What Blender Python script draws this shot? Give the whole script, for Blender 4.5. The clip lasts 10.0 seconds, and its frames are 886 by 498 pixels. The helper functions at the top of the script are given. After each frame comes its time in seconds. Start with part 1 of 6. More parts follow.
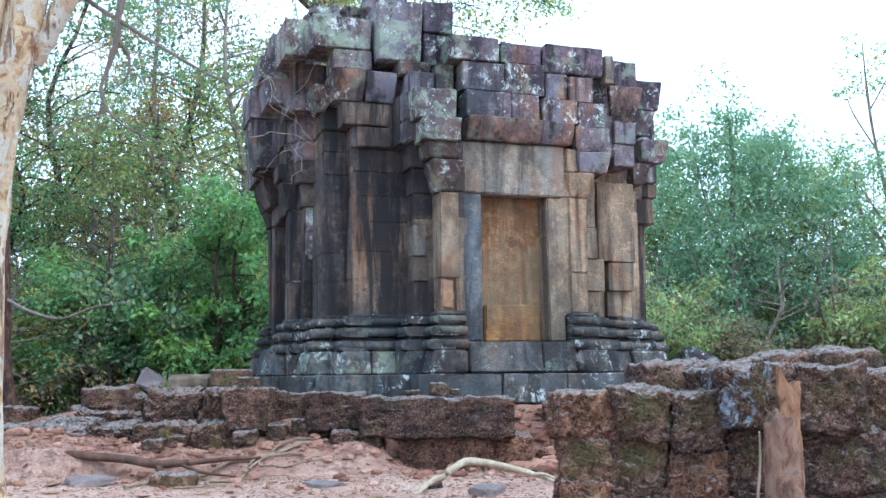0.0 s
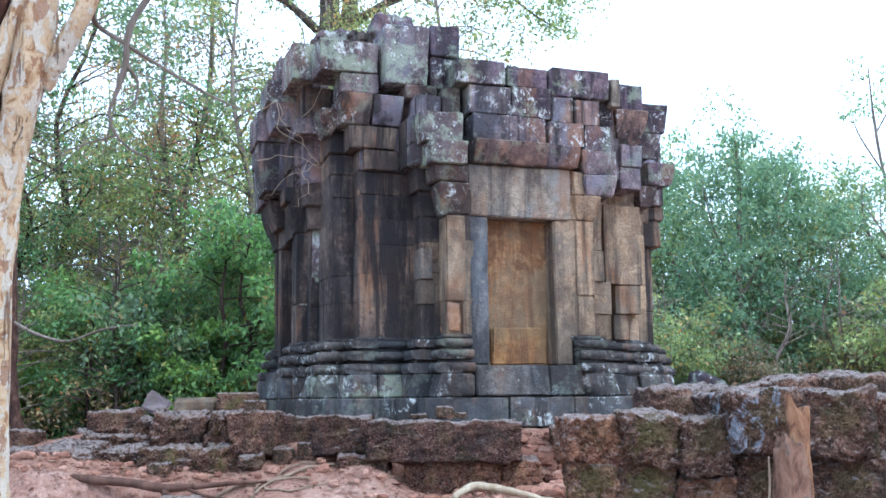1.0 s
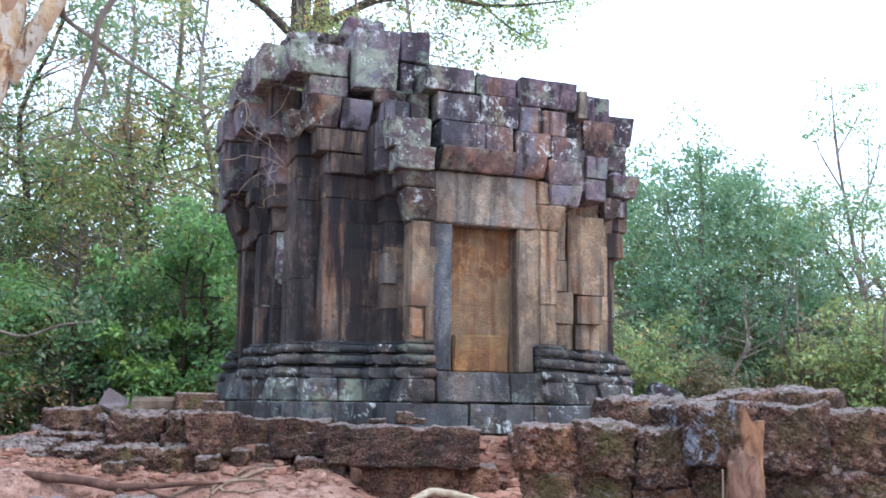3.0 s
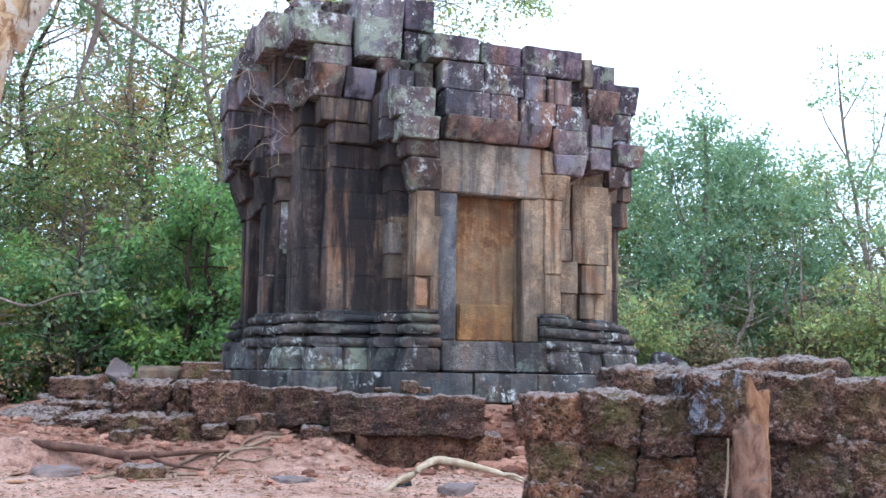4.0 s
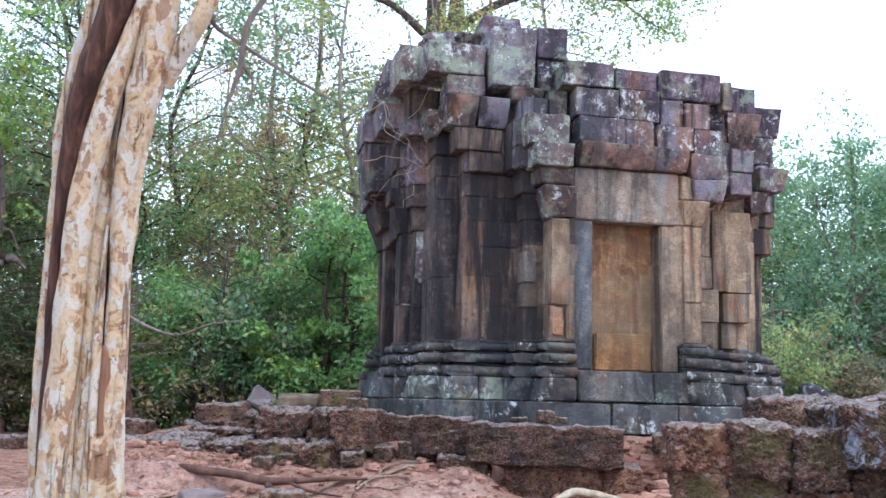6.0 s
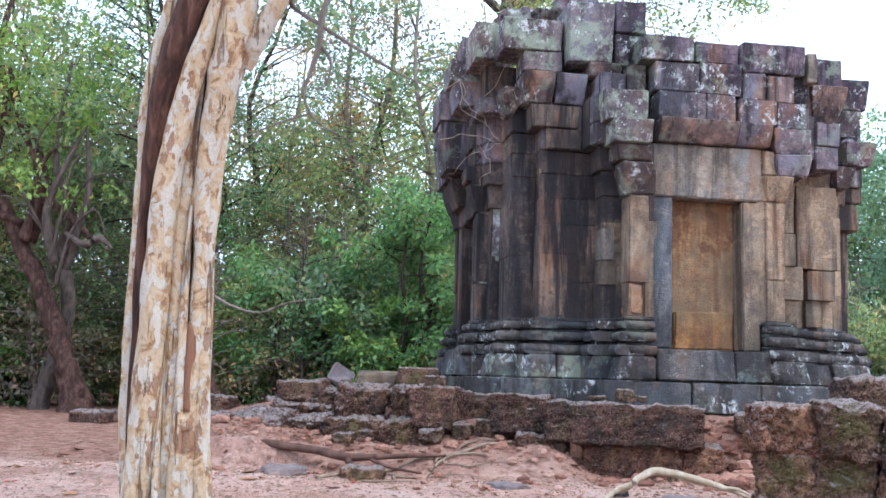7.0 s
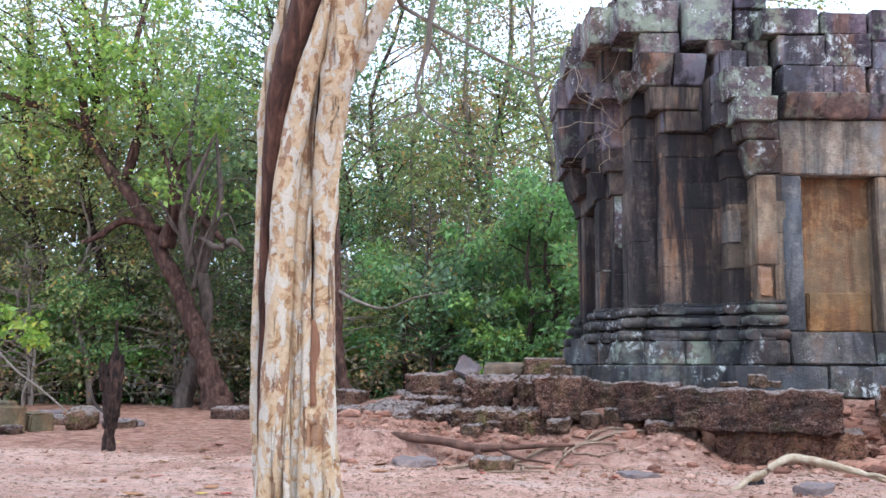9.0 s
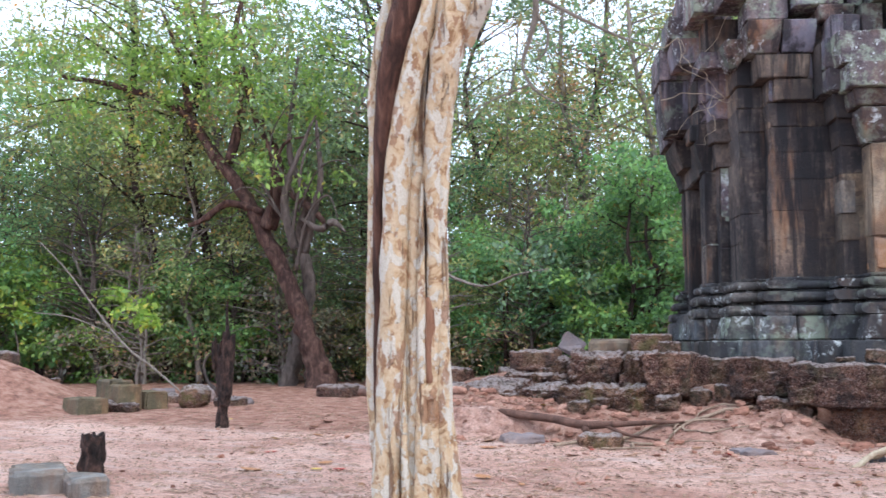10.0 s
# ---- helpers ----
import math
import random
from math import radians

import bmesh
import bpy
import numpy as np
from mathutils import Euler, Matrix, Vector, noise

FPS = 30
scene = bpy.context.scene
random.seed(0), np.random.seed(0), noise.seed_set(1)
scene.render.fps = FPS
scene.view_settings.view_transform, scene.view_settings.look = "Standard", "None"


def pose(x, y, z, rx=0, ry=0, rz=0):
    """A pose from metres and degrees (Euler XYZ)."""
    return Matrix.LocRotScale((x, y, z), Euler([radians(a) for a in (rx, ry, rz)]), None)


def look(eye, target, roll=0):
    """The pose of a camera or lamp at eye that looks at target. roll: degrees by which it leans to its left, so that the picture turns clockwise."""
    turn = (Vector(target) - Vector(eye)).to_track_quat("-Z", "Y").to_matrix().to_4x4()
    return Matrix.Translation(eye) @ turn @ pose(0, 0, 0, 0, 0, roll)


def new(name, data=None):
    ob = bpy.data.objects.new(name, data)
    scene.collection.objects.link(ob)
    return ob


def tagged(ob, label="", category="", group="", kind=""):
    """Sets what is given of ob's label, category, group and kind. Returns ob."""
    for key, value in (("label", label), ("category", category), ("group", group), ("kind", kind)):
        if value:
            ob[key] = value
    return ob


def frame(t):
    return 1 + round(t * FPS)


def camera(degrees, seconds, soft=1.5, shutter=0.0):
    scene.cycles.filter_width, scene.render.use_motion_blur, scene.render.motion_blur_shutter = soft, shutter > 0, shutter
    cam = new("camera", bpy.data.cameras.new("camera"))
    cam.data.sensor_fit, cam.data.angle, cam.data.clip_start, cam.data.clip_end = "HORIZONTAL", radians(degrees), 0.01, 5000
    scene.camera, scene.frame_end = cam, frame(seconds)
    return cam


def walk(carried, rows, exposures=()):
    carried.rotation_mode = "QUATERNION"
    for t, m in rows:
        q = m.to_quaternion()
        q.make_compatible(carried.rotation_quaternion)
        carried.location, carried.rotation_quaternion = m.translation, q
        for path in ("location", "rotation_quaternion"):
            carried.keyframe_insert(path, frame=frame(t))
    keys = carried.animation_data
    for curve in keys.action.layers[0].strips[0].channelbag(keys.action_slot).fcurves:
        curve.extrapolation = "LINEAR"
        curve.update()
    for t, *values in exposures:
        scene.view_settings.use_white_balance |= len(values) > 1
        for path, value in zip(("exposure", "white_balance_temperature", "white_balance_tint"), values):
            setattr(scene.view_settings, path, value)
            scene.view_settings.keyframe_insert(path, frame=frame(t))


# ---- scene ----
cam = camera(46.82, 10.0, soft=1.5, shutter=0.3)
EYE = 1.3
# seconds, x, y, rise, yaw, pitch, roll
PATH = [
    (0, 0.000, 0.000, -0.000, -0.00, 7.30, 0.57),
    (0.5, 0.000, 0.007, 0.002, -0.11, 7.09, 0.64),
    (1, -0.006, 0.006, 0.014, 0.34, 8.54, 0.52),
    (1.5, -0.017, 0.008, 0.026, 0.83, 9.48, -0.41),
    (2, -0.036, 0.004, 0.031, 1.32, 9.97, -1.66),
    (2.5, -0.028, -0.019, 0.031, 0.44, 10.08, -1.82),
    (3, -0.007, -0.024, 0.014, -1.89, 8.86, -0.89),
    (3.2, -0.008, -0.025, 0.010, -2.60, 8.23, -0.76),
    (4.3, -0.046, -0.010, 0.023, -0.43, 7.08, -1.10),
    (4.5, -0.057, 0.007, 0.018, 0.73, 7.43, -1.32),
    (5, -0.064, 0.018, 0.009, 2.33, 7.10, -1.30),
    (5.5, -0.062, 0.044, -0.003, 4.26, 8.38, -1.43),
    (5.7, -0.051, 0.038, -0.008, 4.66, 8.74, -1.45),
    (6.8, -0.082, 0.029, 0.002, 9.42, 7.98, -1.70),
    (7, -0.079, 0.040, -0.003, 9.92, 7.36, -1.78),
    (7.5, -0.062, 0.061, -0.008, 10.97, 6.54, -1.47),
    (8, -0.003, 0.050, 0.001, 12.88, 7.69, -0.64),
    (8.5, 0.036, 0.027, -0.005, 15.97, 7.20, -0.95),
    (9, 0.007, 0.024, -0.009, 17.25, 6.77, -0.39),
    (9.5, -0.051, 0.012, -0.016, 19.47, 5.81, -0.31),
    (10, -0.123, -0.001, -0.021, 22.55, 5.54, 0.01),
]
walk(cam, [(t, pose(x, y, EYE + z, 90 + pitch, roll, yaw)) for t, x, y, z, yaw, pitch, roll in PATH],
     [(0, 0.56, 5400, 0), (1, 0.54, 5550, 6), (2, 0.51, 5700, 11), (2.5, 0.5, 5850, 10), (5, 0.48, 5820, 10), (7.5, 0.48, 5880, 11), (10, 0.51, 6060, 11)])

import collections

# ---- light ----
SUN_EL, SUN_AZ = radians(56), radians(118)
world = bpy.data.worlds.new("sky")
scene.world = world
world.use_nodes = True
wn = world.node_tree.nodes
wn.clear()
w_out = wn.new("ShaderNodeOutputWorld")
w_bg = wn.new("ShaderNodeBackground")
w_sky = wn.new("ShaderNodeTexSky")
w_sky.sky_type, w_sky.sun_disc = "NISHITA", False
w_sky.sun_elevation, w_sky.sun_rotation = SUN_EL, SUN_AZ
w_sky.dust_density, w_sky.air_density = 4.0, 1.0
w_mix = wn.new("ShaderNodeMix")
w_mix.data_type = "RGBA"
w_mix.inputs["Factor"].default_value = 0.82
w_mix.inputs["B"].default_value = (12.9, 15.2, 18.8, 1)
world.node_tree.links.new(w_sky.outputs[0], w_mix.inputs["A"])
world.node_tree.links.new(w_mix.outputs["Result"], w_bg.inputs[0])
w_bg.inputs[1].default_value = 0.13
world.node_tree.links.new(w_bg.outputs[0], w_out.inputs[0])

sun_data = bpy.data.lights.new("sun", "SUN")
sun_data.energy, sun_data.angle, sun_data.color = 1.5, radians(20), (1.0, 0.96, 0.9)
sun = new("sun", sun_data)
sun_way = Vector((math.sin(SUN_AZ) * math.cos(SUN_EL), math.cos(SUN_AZ) * math.cos(SUN_EL), math.sin(SUN_EL)))
sun.matrix_world = look(sun_way * 60, (0, 0, 0))

# ---- materials ----
class Mat:
    """A small builder of node materials."""

    def __init__(self, name, rough=0.9, spec=0.25):
        self.mat = bpy.data.materials.new(name)
        self.mat.use_nodes = True
        self.tree = self.mat.node_tree
        self.bsdf = self.tree.nodes["Principled BSDF"]
        self.bsdf.inputs["Roughness"].default_value = rough
        self.bsdf.inputs["Specular IOR Level"].default_value = spec
        self.coord = self.tree.nodes.new("ShaderNodeTexCoord").outputs["Object"]

    def link(self, a, b):
        self.tree.links.new(a, b)

    def node(self, kind):
        return self.tree.nodes.new(kind)

    def scaled(self, sx, sy, sz, offset=(0, 0, 0)):
        m = self.node("ShaderNodeMapping")
        m.inputs["Scale"].default_value = (sx, sy, sz)
        m.inputs["Location"].default_value = offset
        self.link(self.coord, m.inputs["Vector"])
        return m.outputs[0]

    def noise(self, scale, detail=4, rough=0.6, vec=None, distort=0.0):
        n = self.node("ShaderNodeTexNoise")
        n.inputs["Scale"].default_value, n.inputs["Detail"].default_value = scale, detail
        n.inputs["Roughness"].default_value, n.inputs["Distortion"].default_value = rough, distort
        self.link(vec or self.coord, n.inputs["Vector"])
        return n.outputs["Fac"]

    def cells(self, scale, vec=None, feature="F1"):
        n = self.node("ShaderNodeTexVoronoi")
        n.feature = feature
        n.inputs["Scale"].default_value = scale
        self.link(vec or self.coord, n.inputs["Vector"])
        return n.outputs["Distance"]

    def ramp(self, fac, stops):
        r = self.node("ShaderNodeValToRGB")
        e = r.color_ramp.elements
        while len(e) < len(stops):
            e.new(0.5)
        for el, (p, c) in zip(e, stops):
            el.position = p
            el.color = (*c, 1) if len(c) == 3 else c
        self.link(fac, r.inputs[0])
        return r.outputs[0]

    def step(self, fac, lo, hi):
        m = self.node("ShaderNodeMapRange")
        m.interpolation_type = "SMOOTHSTEP"
        m.inputs["From Min"].default_value, m.inputs["From Max"].default_value = lo, hi
        self.link(fac, m.inputs["Value"])
        return m.outputs[0]

    def math(self, op, a, b):
        m = self.node("ShaderNodeMath")
        m.operation = op
        for i, v in enumerate((a, b)):
            if isinstance(v, (int, float)):
                m.inputs[i].default_value = v
            else:
                self.link(v, m.inputs[i])
        return m.outputs[0]

    def mix(self, fac, a, b, how="MIX"):
        m = self.node("ShaderNodeMix")
        m.data_type, m.blend_type = "RGBA", how
        for key, v in (("Factor", fac), ("A", a), ("B", b)):
            if isinstance(v, (int, float)):
                m.inputs[key].default_value = v
            elif isinstance(v, tuple):
                m.inputs[key].default_value = (*v, 1)
            else:
                self.link(v, m.inputs[key])
        return m.outputs["Result"]

    def chance(self):
        return self.node("ShaderNodeObjectInfo").outputs["Random"]

    def island(self):
        return self.node("ShaderNodeNewGeometry").outputs["Random Per Island"]

    def bump(self, height, strength, distance):
        b = self.node("ShaderNodeBump")
        b.inputs["Strength"].default_value, b.inputs["Distance"].default_value = strength, distance
        self.link(height, b.inputs["Height"])
        self.link(b.outputs[0], self.bsdf.inputs["Normal"])

    def done(self, colour):
        self.link(colour, self.bsdf.inputs["Base Color"])
        return self.mat


def stone_mat(name, dark, mid, light, streak=0.5, lichen=0.0, vary=0.3, rust=0.35, blue=0.6):
    """Weathered sandstone: mottled, with dark run-off streaks, rusty stains and ragged lichen crusts."""
    m = Mat(name, 0.9, 0.25)
    big = m.noise(1.3, 6, 0.7)
    col = m.ramp(big, [(0.3, dark), (0.5, mid), (0.7, light)])
    fine = m.noise(24, 6, 0.75)
    col = m.mix(m.math("MULTIPLY", m.step(fine, 0.42, 0.6), 0.6), col, m.mix(1.0, col, (0.52, 0.52, 0.55), "MULTIPLY"))
    mottle = m.noise(6.5, 5, 0.7, m.scaled(1, 1, 1, (2, 8, 1)))
    col = m.mix(m.math("MULTIPLY", m.step(mottle, 0.5, 0.62), 0.5), col, m.mix(1.0, light, (1.15, 1.1, 1.05), "MULTIPLY"))
    tone = m.ramp(m.chance(), [(0.0, (1 - vary, 1 - vary, 1 - vary)), (0.5, (1, 0.98, 0.97)), (1.0, (1 + vary * 0.5, 1 + vary * 0.45, 1 + vary * 0.35))])
    col = m.mix(1.0, col, tone, "MULTIPLY")
    cool = m.noise(0.9, 5, 0.7, m.scaled(1, 1, 0.8, (9, 2, 5)))
    col = m.mix(m.math("MULTIPLY", m.step(cool, 0.47, 0.6), blue), col, m.mix(1.0, light, (0.55, 0.68, 0.84), "MULTIPLY"))
    iron = m.noise(1.0, 4, 0.65, m.scaled(1.7, 1.7, 0.55, (7, 3, 1)))
    col = m.mix(m.math("MULTIPLY", m.step(iron, 0.52, 0.64), rust), col, (0.29, 0.14, 0.068))
    run = m.noise(1.0, 5, 0.65, m.scaled(3.6, 3.6, 0.3), 0.3)
    wide = m.noise(0.75, 4, 0.65, m.scaled(1, 1, 0.6, (1, 6, 3)))
    soot = m.math("MAXIMUM", m.step(run, 0.45, 0.61), m.math("MULTIPLY", m.step(wide, 0.45, 0.62), 0.88))
    col = m.mix(m.math("MULTIPLY", soot, streak), col, (0.02, 0.019, 0.021))
    if lichen:
        patch = m.noise(2.1, 5, 0.75, m.scaled(1, 1, 1, (3, 9, 4)))
        col = m.mix(m.math("MULTIPLY", m.step(patch, 0.56 - 0.07 * lichen, 0.66 - 0.06 * lichen), 0.6 * min(1, lichen)), col, (0.33, 0.39, 0.28))
        crust = m.noise(7.5, 7, 0.8, m.scaled(1, 1, 0.8, (5, 5, 2)), 0.4)
        gate = m.step(m.noise(1.5, 4, 0.6, m.scaled(1, 1, 1, (1, 4, 9))), 0.5 - 0.08 * lichen, 0.62 - 0.05 * lichen)
        col = m.mix(m.math("MULTIPLY", m.math("MULTIPLY", m.step(crust, 0.54, 0.6), gate), 0.85), col, (0.6, 0.62, 0.6))
        dots = m.cells(15, m.scaled(1, 1, 1, (1, 2, 3)))
        ragged = m.math("ADD", dots, m.math("MULTIPLY", m.noise(30, 4, 0.7), 0.5))
        few = m.step(m.noise(3.4, 4, 0.7, m.scaled(1, 1, 1, (8, 1, 1))), 0.62 - 0.1 * lichen, 0.7 - 0.1 * lichen)
        col = m.mix(m.math("MULTIPLY", m.math("MULTIPLY", m.step(ragged, 0.48, 0.4), few), 0.8), col, (0.58, 0.6, 0.6))
    pits = m.noise(60, 4, 0.8)
    m.bump(m.math("ADD", m.math("MULTIPLY", fine, 0.8), m.math("ADD", m.math("MULTIPLY", mottle, 0.8), m.math("MULTIPLY", pits, 0.4))), 0.9, 0.035)
    return m.done(col)


STONE_WALL = stone_mat("dark_sandstone", (0.1, 0.072, 0.06), (0.215, 0.15, 0.112), (0.34, 0.24, 0.16), 0.92, 0.0, 0.1, 0.65, 0.35)
STONE_BLACK = stone_mat("near_black_sandstone", (0.034, 0.027, 0.027), (0.09, 0.069, 0.06), (0.2, 0.155, 0.125), 0.93, 0.0, 0.2, 0.5, 0.3)
STONE_TAN = stone_mat("tan_sandstone", (0.15, 0.11, 0.085), (0.34, 0.235, 0.15), (0.48, 0.355, 0.23), 0.68, 0.0, 0.25, 0.65, 0.35)
STONE_DOOR = stone_mat("ochre_sandstone", (0.22, 0.11, 0.055), (0.46, 0.23, 0.1), (0.64, 0.4, 0.2), 0.5, 0.0, 0.15, 0.75)
# Upper stones: blue of sky and haze mixed into their violet-grey colour.
STONE_TOP = stone_mat("lichened_sandstone", (0.06, 0.043, 0.06), (0.13, 0.093, 0.122), (0.26, 0.2, 0.225), 0.85, 0.72, 0.5, 0.4, 0.75)
STONE_COURSE = stone_mat("sky_tinted_violet_sandstone", (0.085, 0.067, 0.083), (0.195, 0.153, 0.168), (0.35, 0.28, 0.28), 0.84, 0.45, 0.4, 0.6, 0.75)
STONE_BASE = stone_mat("grey_sandstone", (0.045, 0.042, 0.043), (0.105, 0.093, 0.087), (0.19, 0.168, 0.15), 0.72, 0.3, 0.3, 0.3)
STONE_GREY = stone_mat("blue_grey_sandstone", (0.085, 0.09, 0.1), (0.16, 0.16, 0.165), (0.25, 0.24, 0.225), 0.75, 0.0, 0.15, 0.2)
STONE_FLAT = stone_mat("dusty_sandstone", (0.19, 0.135, 0.12), (0.29, 0.21, 0.185), (0.38, 0.285, 0.25), 0.25, 0.0, 0.15, 0.2)
STONE_RUST = stone_mat("rust_stained_sandstone", (0.085, 0.06, 0.06), (0.2, 0.13, 0.11), (0.35, 0.235, 0.19), 0.84, 0.5, 0.3, 0.75, 0.6)
STONE_AMBER = stone_mat("amber_sandstone", (0.3, 0.13, 0.045), (0.5, 0.24, 0.085), (0.64, 0.37, 0.16), 0.5, 0.0, 0.1, 0.6)
STONE_PALE = stone_mat("pale_sandstone", (0.19, 0.15, 0.12), (0.36, 0.29, 0.22), (0.5, 0.42, 0.33), 0.62, 0.0, 0.15, 0.5)
STONE_LICHEN = stone_mat("thickly_lichened_sandstone", (0.08, 0.062, 0.075), (0.17, 0.13, 0.14), (0.3, 0.245, 0.24), 0.62, 1.3, 0.3, 0.35)
STONE_PLINTH = stone_mat("lichened_grey_sandstone", (0.06, 0.055, 0.053), (0.13, 0.115, 0.105), (0.22, 0.195, 0.17), 0.6, 0.85, 0.2, 0.25)
STONE_MOSSY = stone_mat("mossy_tan_sandstone", (0.09, 0.078, 0.04), (0.2, 0.16, 0.078), (0.34, 0.25, 0.15), 0.55, 0.0, 0.25, 0.5, 0.1)
STONE_BREAK = stone_mat("freshly_broken_sandstone", (0.3, 0.15, 0.07), (0.45, 0.25, 0.13), (0.6, 0.45, 0.35), 0.15, 0.0, 0.1, 0.5)


def laterite_mat(name, moss, crusty=0.62, lichen=0.0, tint=(1, 1, 1)):
    """Red-brown laterite: pits painted with their shade, dusty tops painted lit, crusts dark or mossy."""
    m = Mat(name, 0.95, 0.15)
    big = m.noise(2.2, 6, 0.75)
    col = m.ramp(big, [(0.34, (0.07, 0.043, 0.04)), (0.45, (0.17, 0.085, 0.066)), (0.55, (0.28, 0.15, 0.105)), (0.67, (0.42, 0.24, 0.16))])
    col = m.mix(1.0, col, tint, "MULTIPLY")
    coarse = m.noise(20, 4, 0.65, None, 0.8)
    fine = m.noise(52, 4, 0.75)
    speck = m.noise(31, 4, 0.7, m.scaled(1, 1, 1.3, (6, 2, 4)), 0.5)
    # Shade inside the pits is painted here as darkened colour.
    col = m.mix(m.math("MULTIPLY", m.step(coarse, 0.48, 0.38), 0.7), col, m.mix(1.0, col, (0.22, 0.2, 0.22), "MULTIPLY"))
    col = m.mix(m.math("MULTIPLY", m.step(speck, 0.55, 0.61), 0.7), col, (0.52, 0.37, 0.3))
    col = m.mix(m.math("MULTIPLY", m.step(fine, 0.55, 0.62), 0.65), col, (0.45, 0.33, 0.27))
    # Finer pits: near-black colour in place of their shade.
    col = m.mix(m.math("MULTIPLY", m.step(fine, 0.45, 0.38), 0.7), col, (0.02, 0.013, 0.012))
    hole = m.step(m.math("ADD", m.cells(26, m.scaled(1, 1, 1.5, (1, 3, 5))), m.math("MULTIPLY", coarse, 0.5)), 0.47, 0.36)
    tone = m.ramp(m.chance(), [(0.0, (0.72, 0.7, 0.72)), (1.0, (1.2, 1.12, 1.06))])
    col = m.mix(1.0, col, tone, "MULTIPLY")
    crust = m.step(m.noise(2.8, 6, 0.75, m.scaled(1, 1, 1, (4, 1, 8))), 0.46, 0.6)
    col = m.mix(m.math("MULTIPLY", crust, crusty), col, (0.05, 0.045, 0.044))
    green = m.step(m.noise(2.4, 5, 0.7, m.scaled(1, 1, 1, (9, 4, 2))), 0.5, 0.64)
    col = m.mix(m.math("MULTIPLY", green, moss), col, (0.17, 0.155, 0.055))
    if lichen:
        pale = m.step(m.noise(5.5, 6, 0.75, m.scaled(1, 1, 0.7, (2, 2, 7)), 0.5), 0.55, 0.6)
        col = m.mix(m.math("MULTIPLY", pale, lichen), col, (0.42, 0.45, 0.52))
    # Hole shade, painted near-black over the crusts.
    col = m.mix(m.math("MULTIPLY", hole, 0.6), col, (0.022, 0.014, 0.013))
    up = m.node("ShaderNodeSeparateXYZ")
    geo = m.node("ShaderNodeNewGeometry")
    m.link(geo.outputs["Normal"], up.inputs[0])
    # Pale dusting of upward faces, its colour raised to show them lit.
    lit_dust = m.math("MULTIPLY", m.step(up.outputs["Z"], 0.3, 0.85), m.step(m.noise(16, 5, 0.75), 0.36, 0.56))
    col = m.mix(m.math("MULTIPLY", lit_dust, 0.85), col, (0.56, 0.46, 0.42))
    m.bump(m.math("SUBTRACT", m.math("ADD", m.math("MULTIPLY", m.step(coarse, 0.38, 0.56), 1.2), m.math("MULTIPLY", fine, 0.8)), hole), 1.0, 0.085)
    return m.done(col)


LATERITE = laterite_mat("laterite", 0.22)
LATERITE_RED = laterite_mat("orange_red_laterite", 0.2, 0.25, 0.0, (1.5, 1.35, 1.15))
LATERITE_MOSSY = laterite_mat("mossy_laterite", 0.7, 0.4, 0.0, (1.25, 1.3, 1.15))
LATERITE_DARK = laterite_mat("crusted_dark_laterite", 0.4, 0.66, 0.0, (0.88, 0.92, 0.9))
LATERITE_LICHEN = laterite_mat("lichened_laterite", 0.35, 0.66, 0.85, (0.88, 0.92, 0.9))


def earth_mat():
    m = Mat("red_earth", 0.97, 0.1)
    big = m.noise(0.55, 6, 0.65)
    col = m.ramp(big, [(0.34, (0.46, 0.24, 0.175)), (0.5, (0.67, 0.4, 0.305)), (0.66, (0.8, 0.54, 0.43))])
    grit = m.noise(34, 5, 0.8)
    col = m.mix(m.math("MULTIPLY", m.step(grit, 0.5, 0.64), 0.6), col, (0.23, 0.14, 0.11))
    speck = m.noise(75, 3, 0.7, m.scaled(1, 1, 1, (4, 4, 1)))
    col = m.mix(m.math("MULTIPLY", m.step(speck, 0.58, 0.66), 0.55), col, (0.14, 0.085, 0.07))
    col = m.mix(m.math("MULTIPLY", m.step(speck, 0.42, 0.34), 0.5), col, (0.72, 0.56, 0.5))
    litter = m.noise(7.0, 6, 0.8, m.scaled(1, 2.4, 1))
    col = m.mix(m.math("MULTIPLY", m.step(litter, 0.52, 0.62), 0.6), col, (0.19, 0.125, 0.1))
    pale = m.noise(2.0, 5, 0.7, m.scaled(0.6, 2.2, 1, (2, 7, 0)))
    col = m.mix(m.math("MULTIPLY", m.step(pale, 0.5, 0.66), 0.5), col, (0.6, 0.47, 0.41))
    where = m.node("ShaderNodeSeparateXYZ")
    m.link(m.coord, where.inputs[0])
    wild = m.step(m.math("ADD", where.outputs["Y"], m.math("MULTIPLY", big, 6)), 20.5, 25)
    col = m.mix(wild, col, m.ramp(litter, [(0.3, (0.05, 0.04, 0.03)), (0.6, (0.15, 0.105, 0.07))]))
    raw = m.math("MULTIPLY", m.step(m.math("ADD", where.outputs["Y"], m.math("MULTIPLY", litter, 3)), 13.0, 14.2), 0.92)
    col = m.mix(raw, col, m.ramp(m.noise(4, 5, 0.75), [(0.35, (0.13, 0.062, 0.046)), (0.47, (0.31, 0.15, 0.105)), (0.57, (0.42, 0.235, 0.17)), (0.68, (0.45, 0.29, 0.22))]))
    m.bump(m.math("ADD", m.math("MULTIPLY", grit, 0.8), m.math("MULTIPLY", litter, 1.0)), 1.0, 0.06)
    return m.done(col)


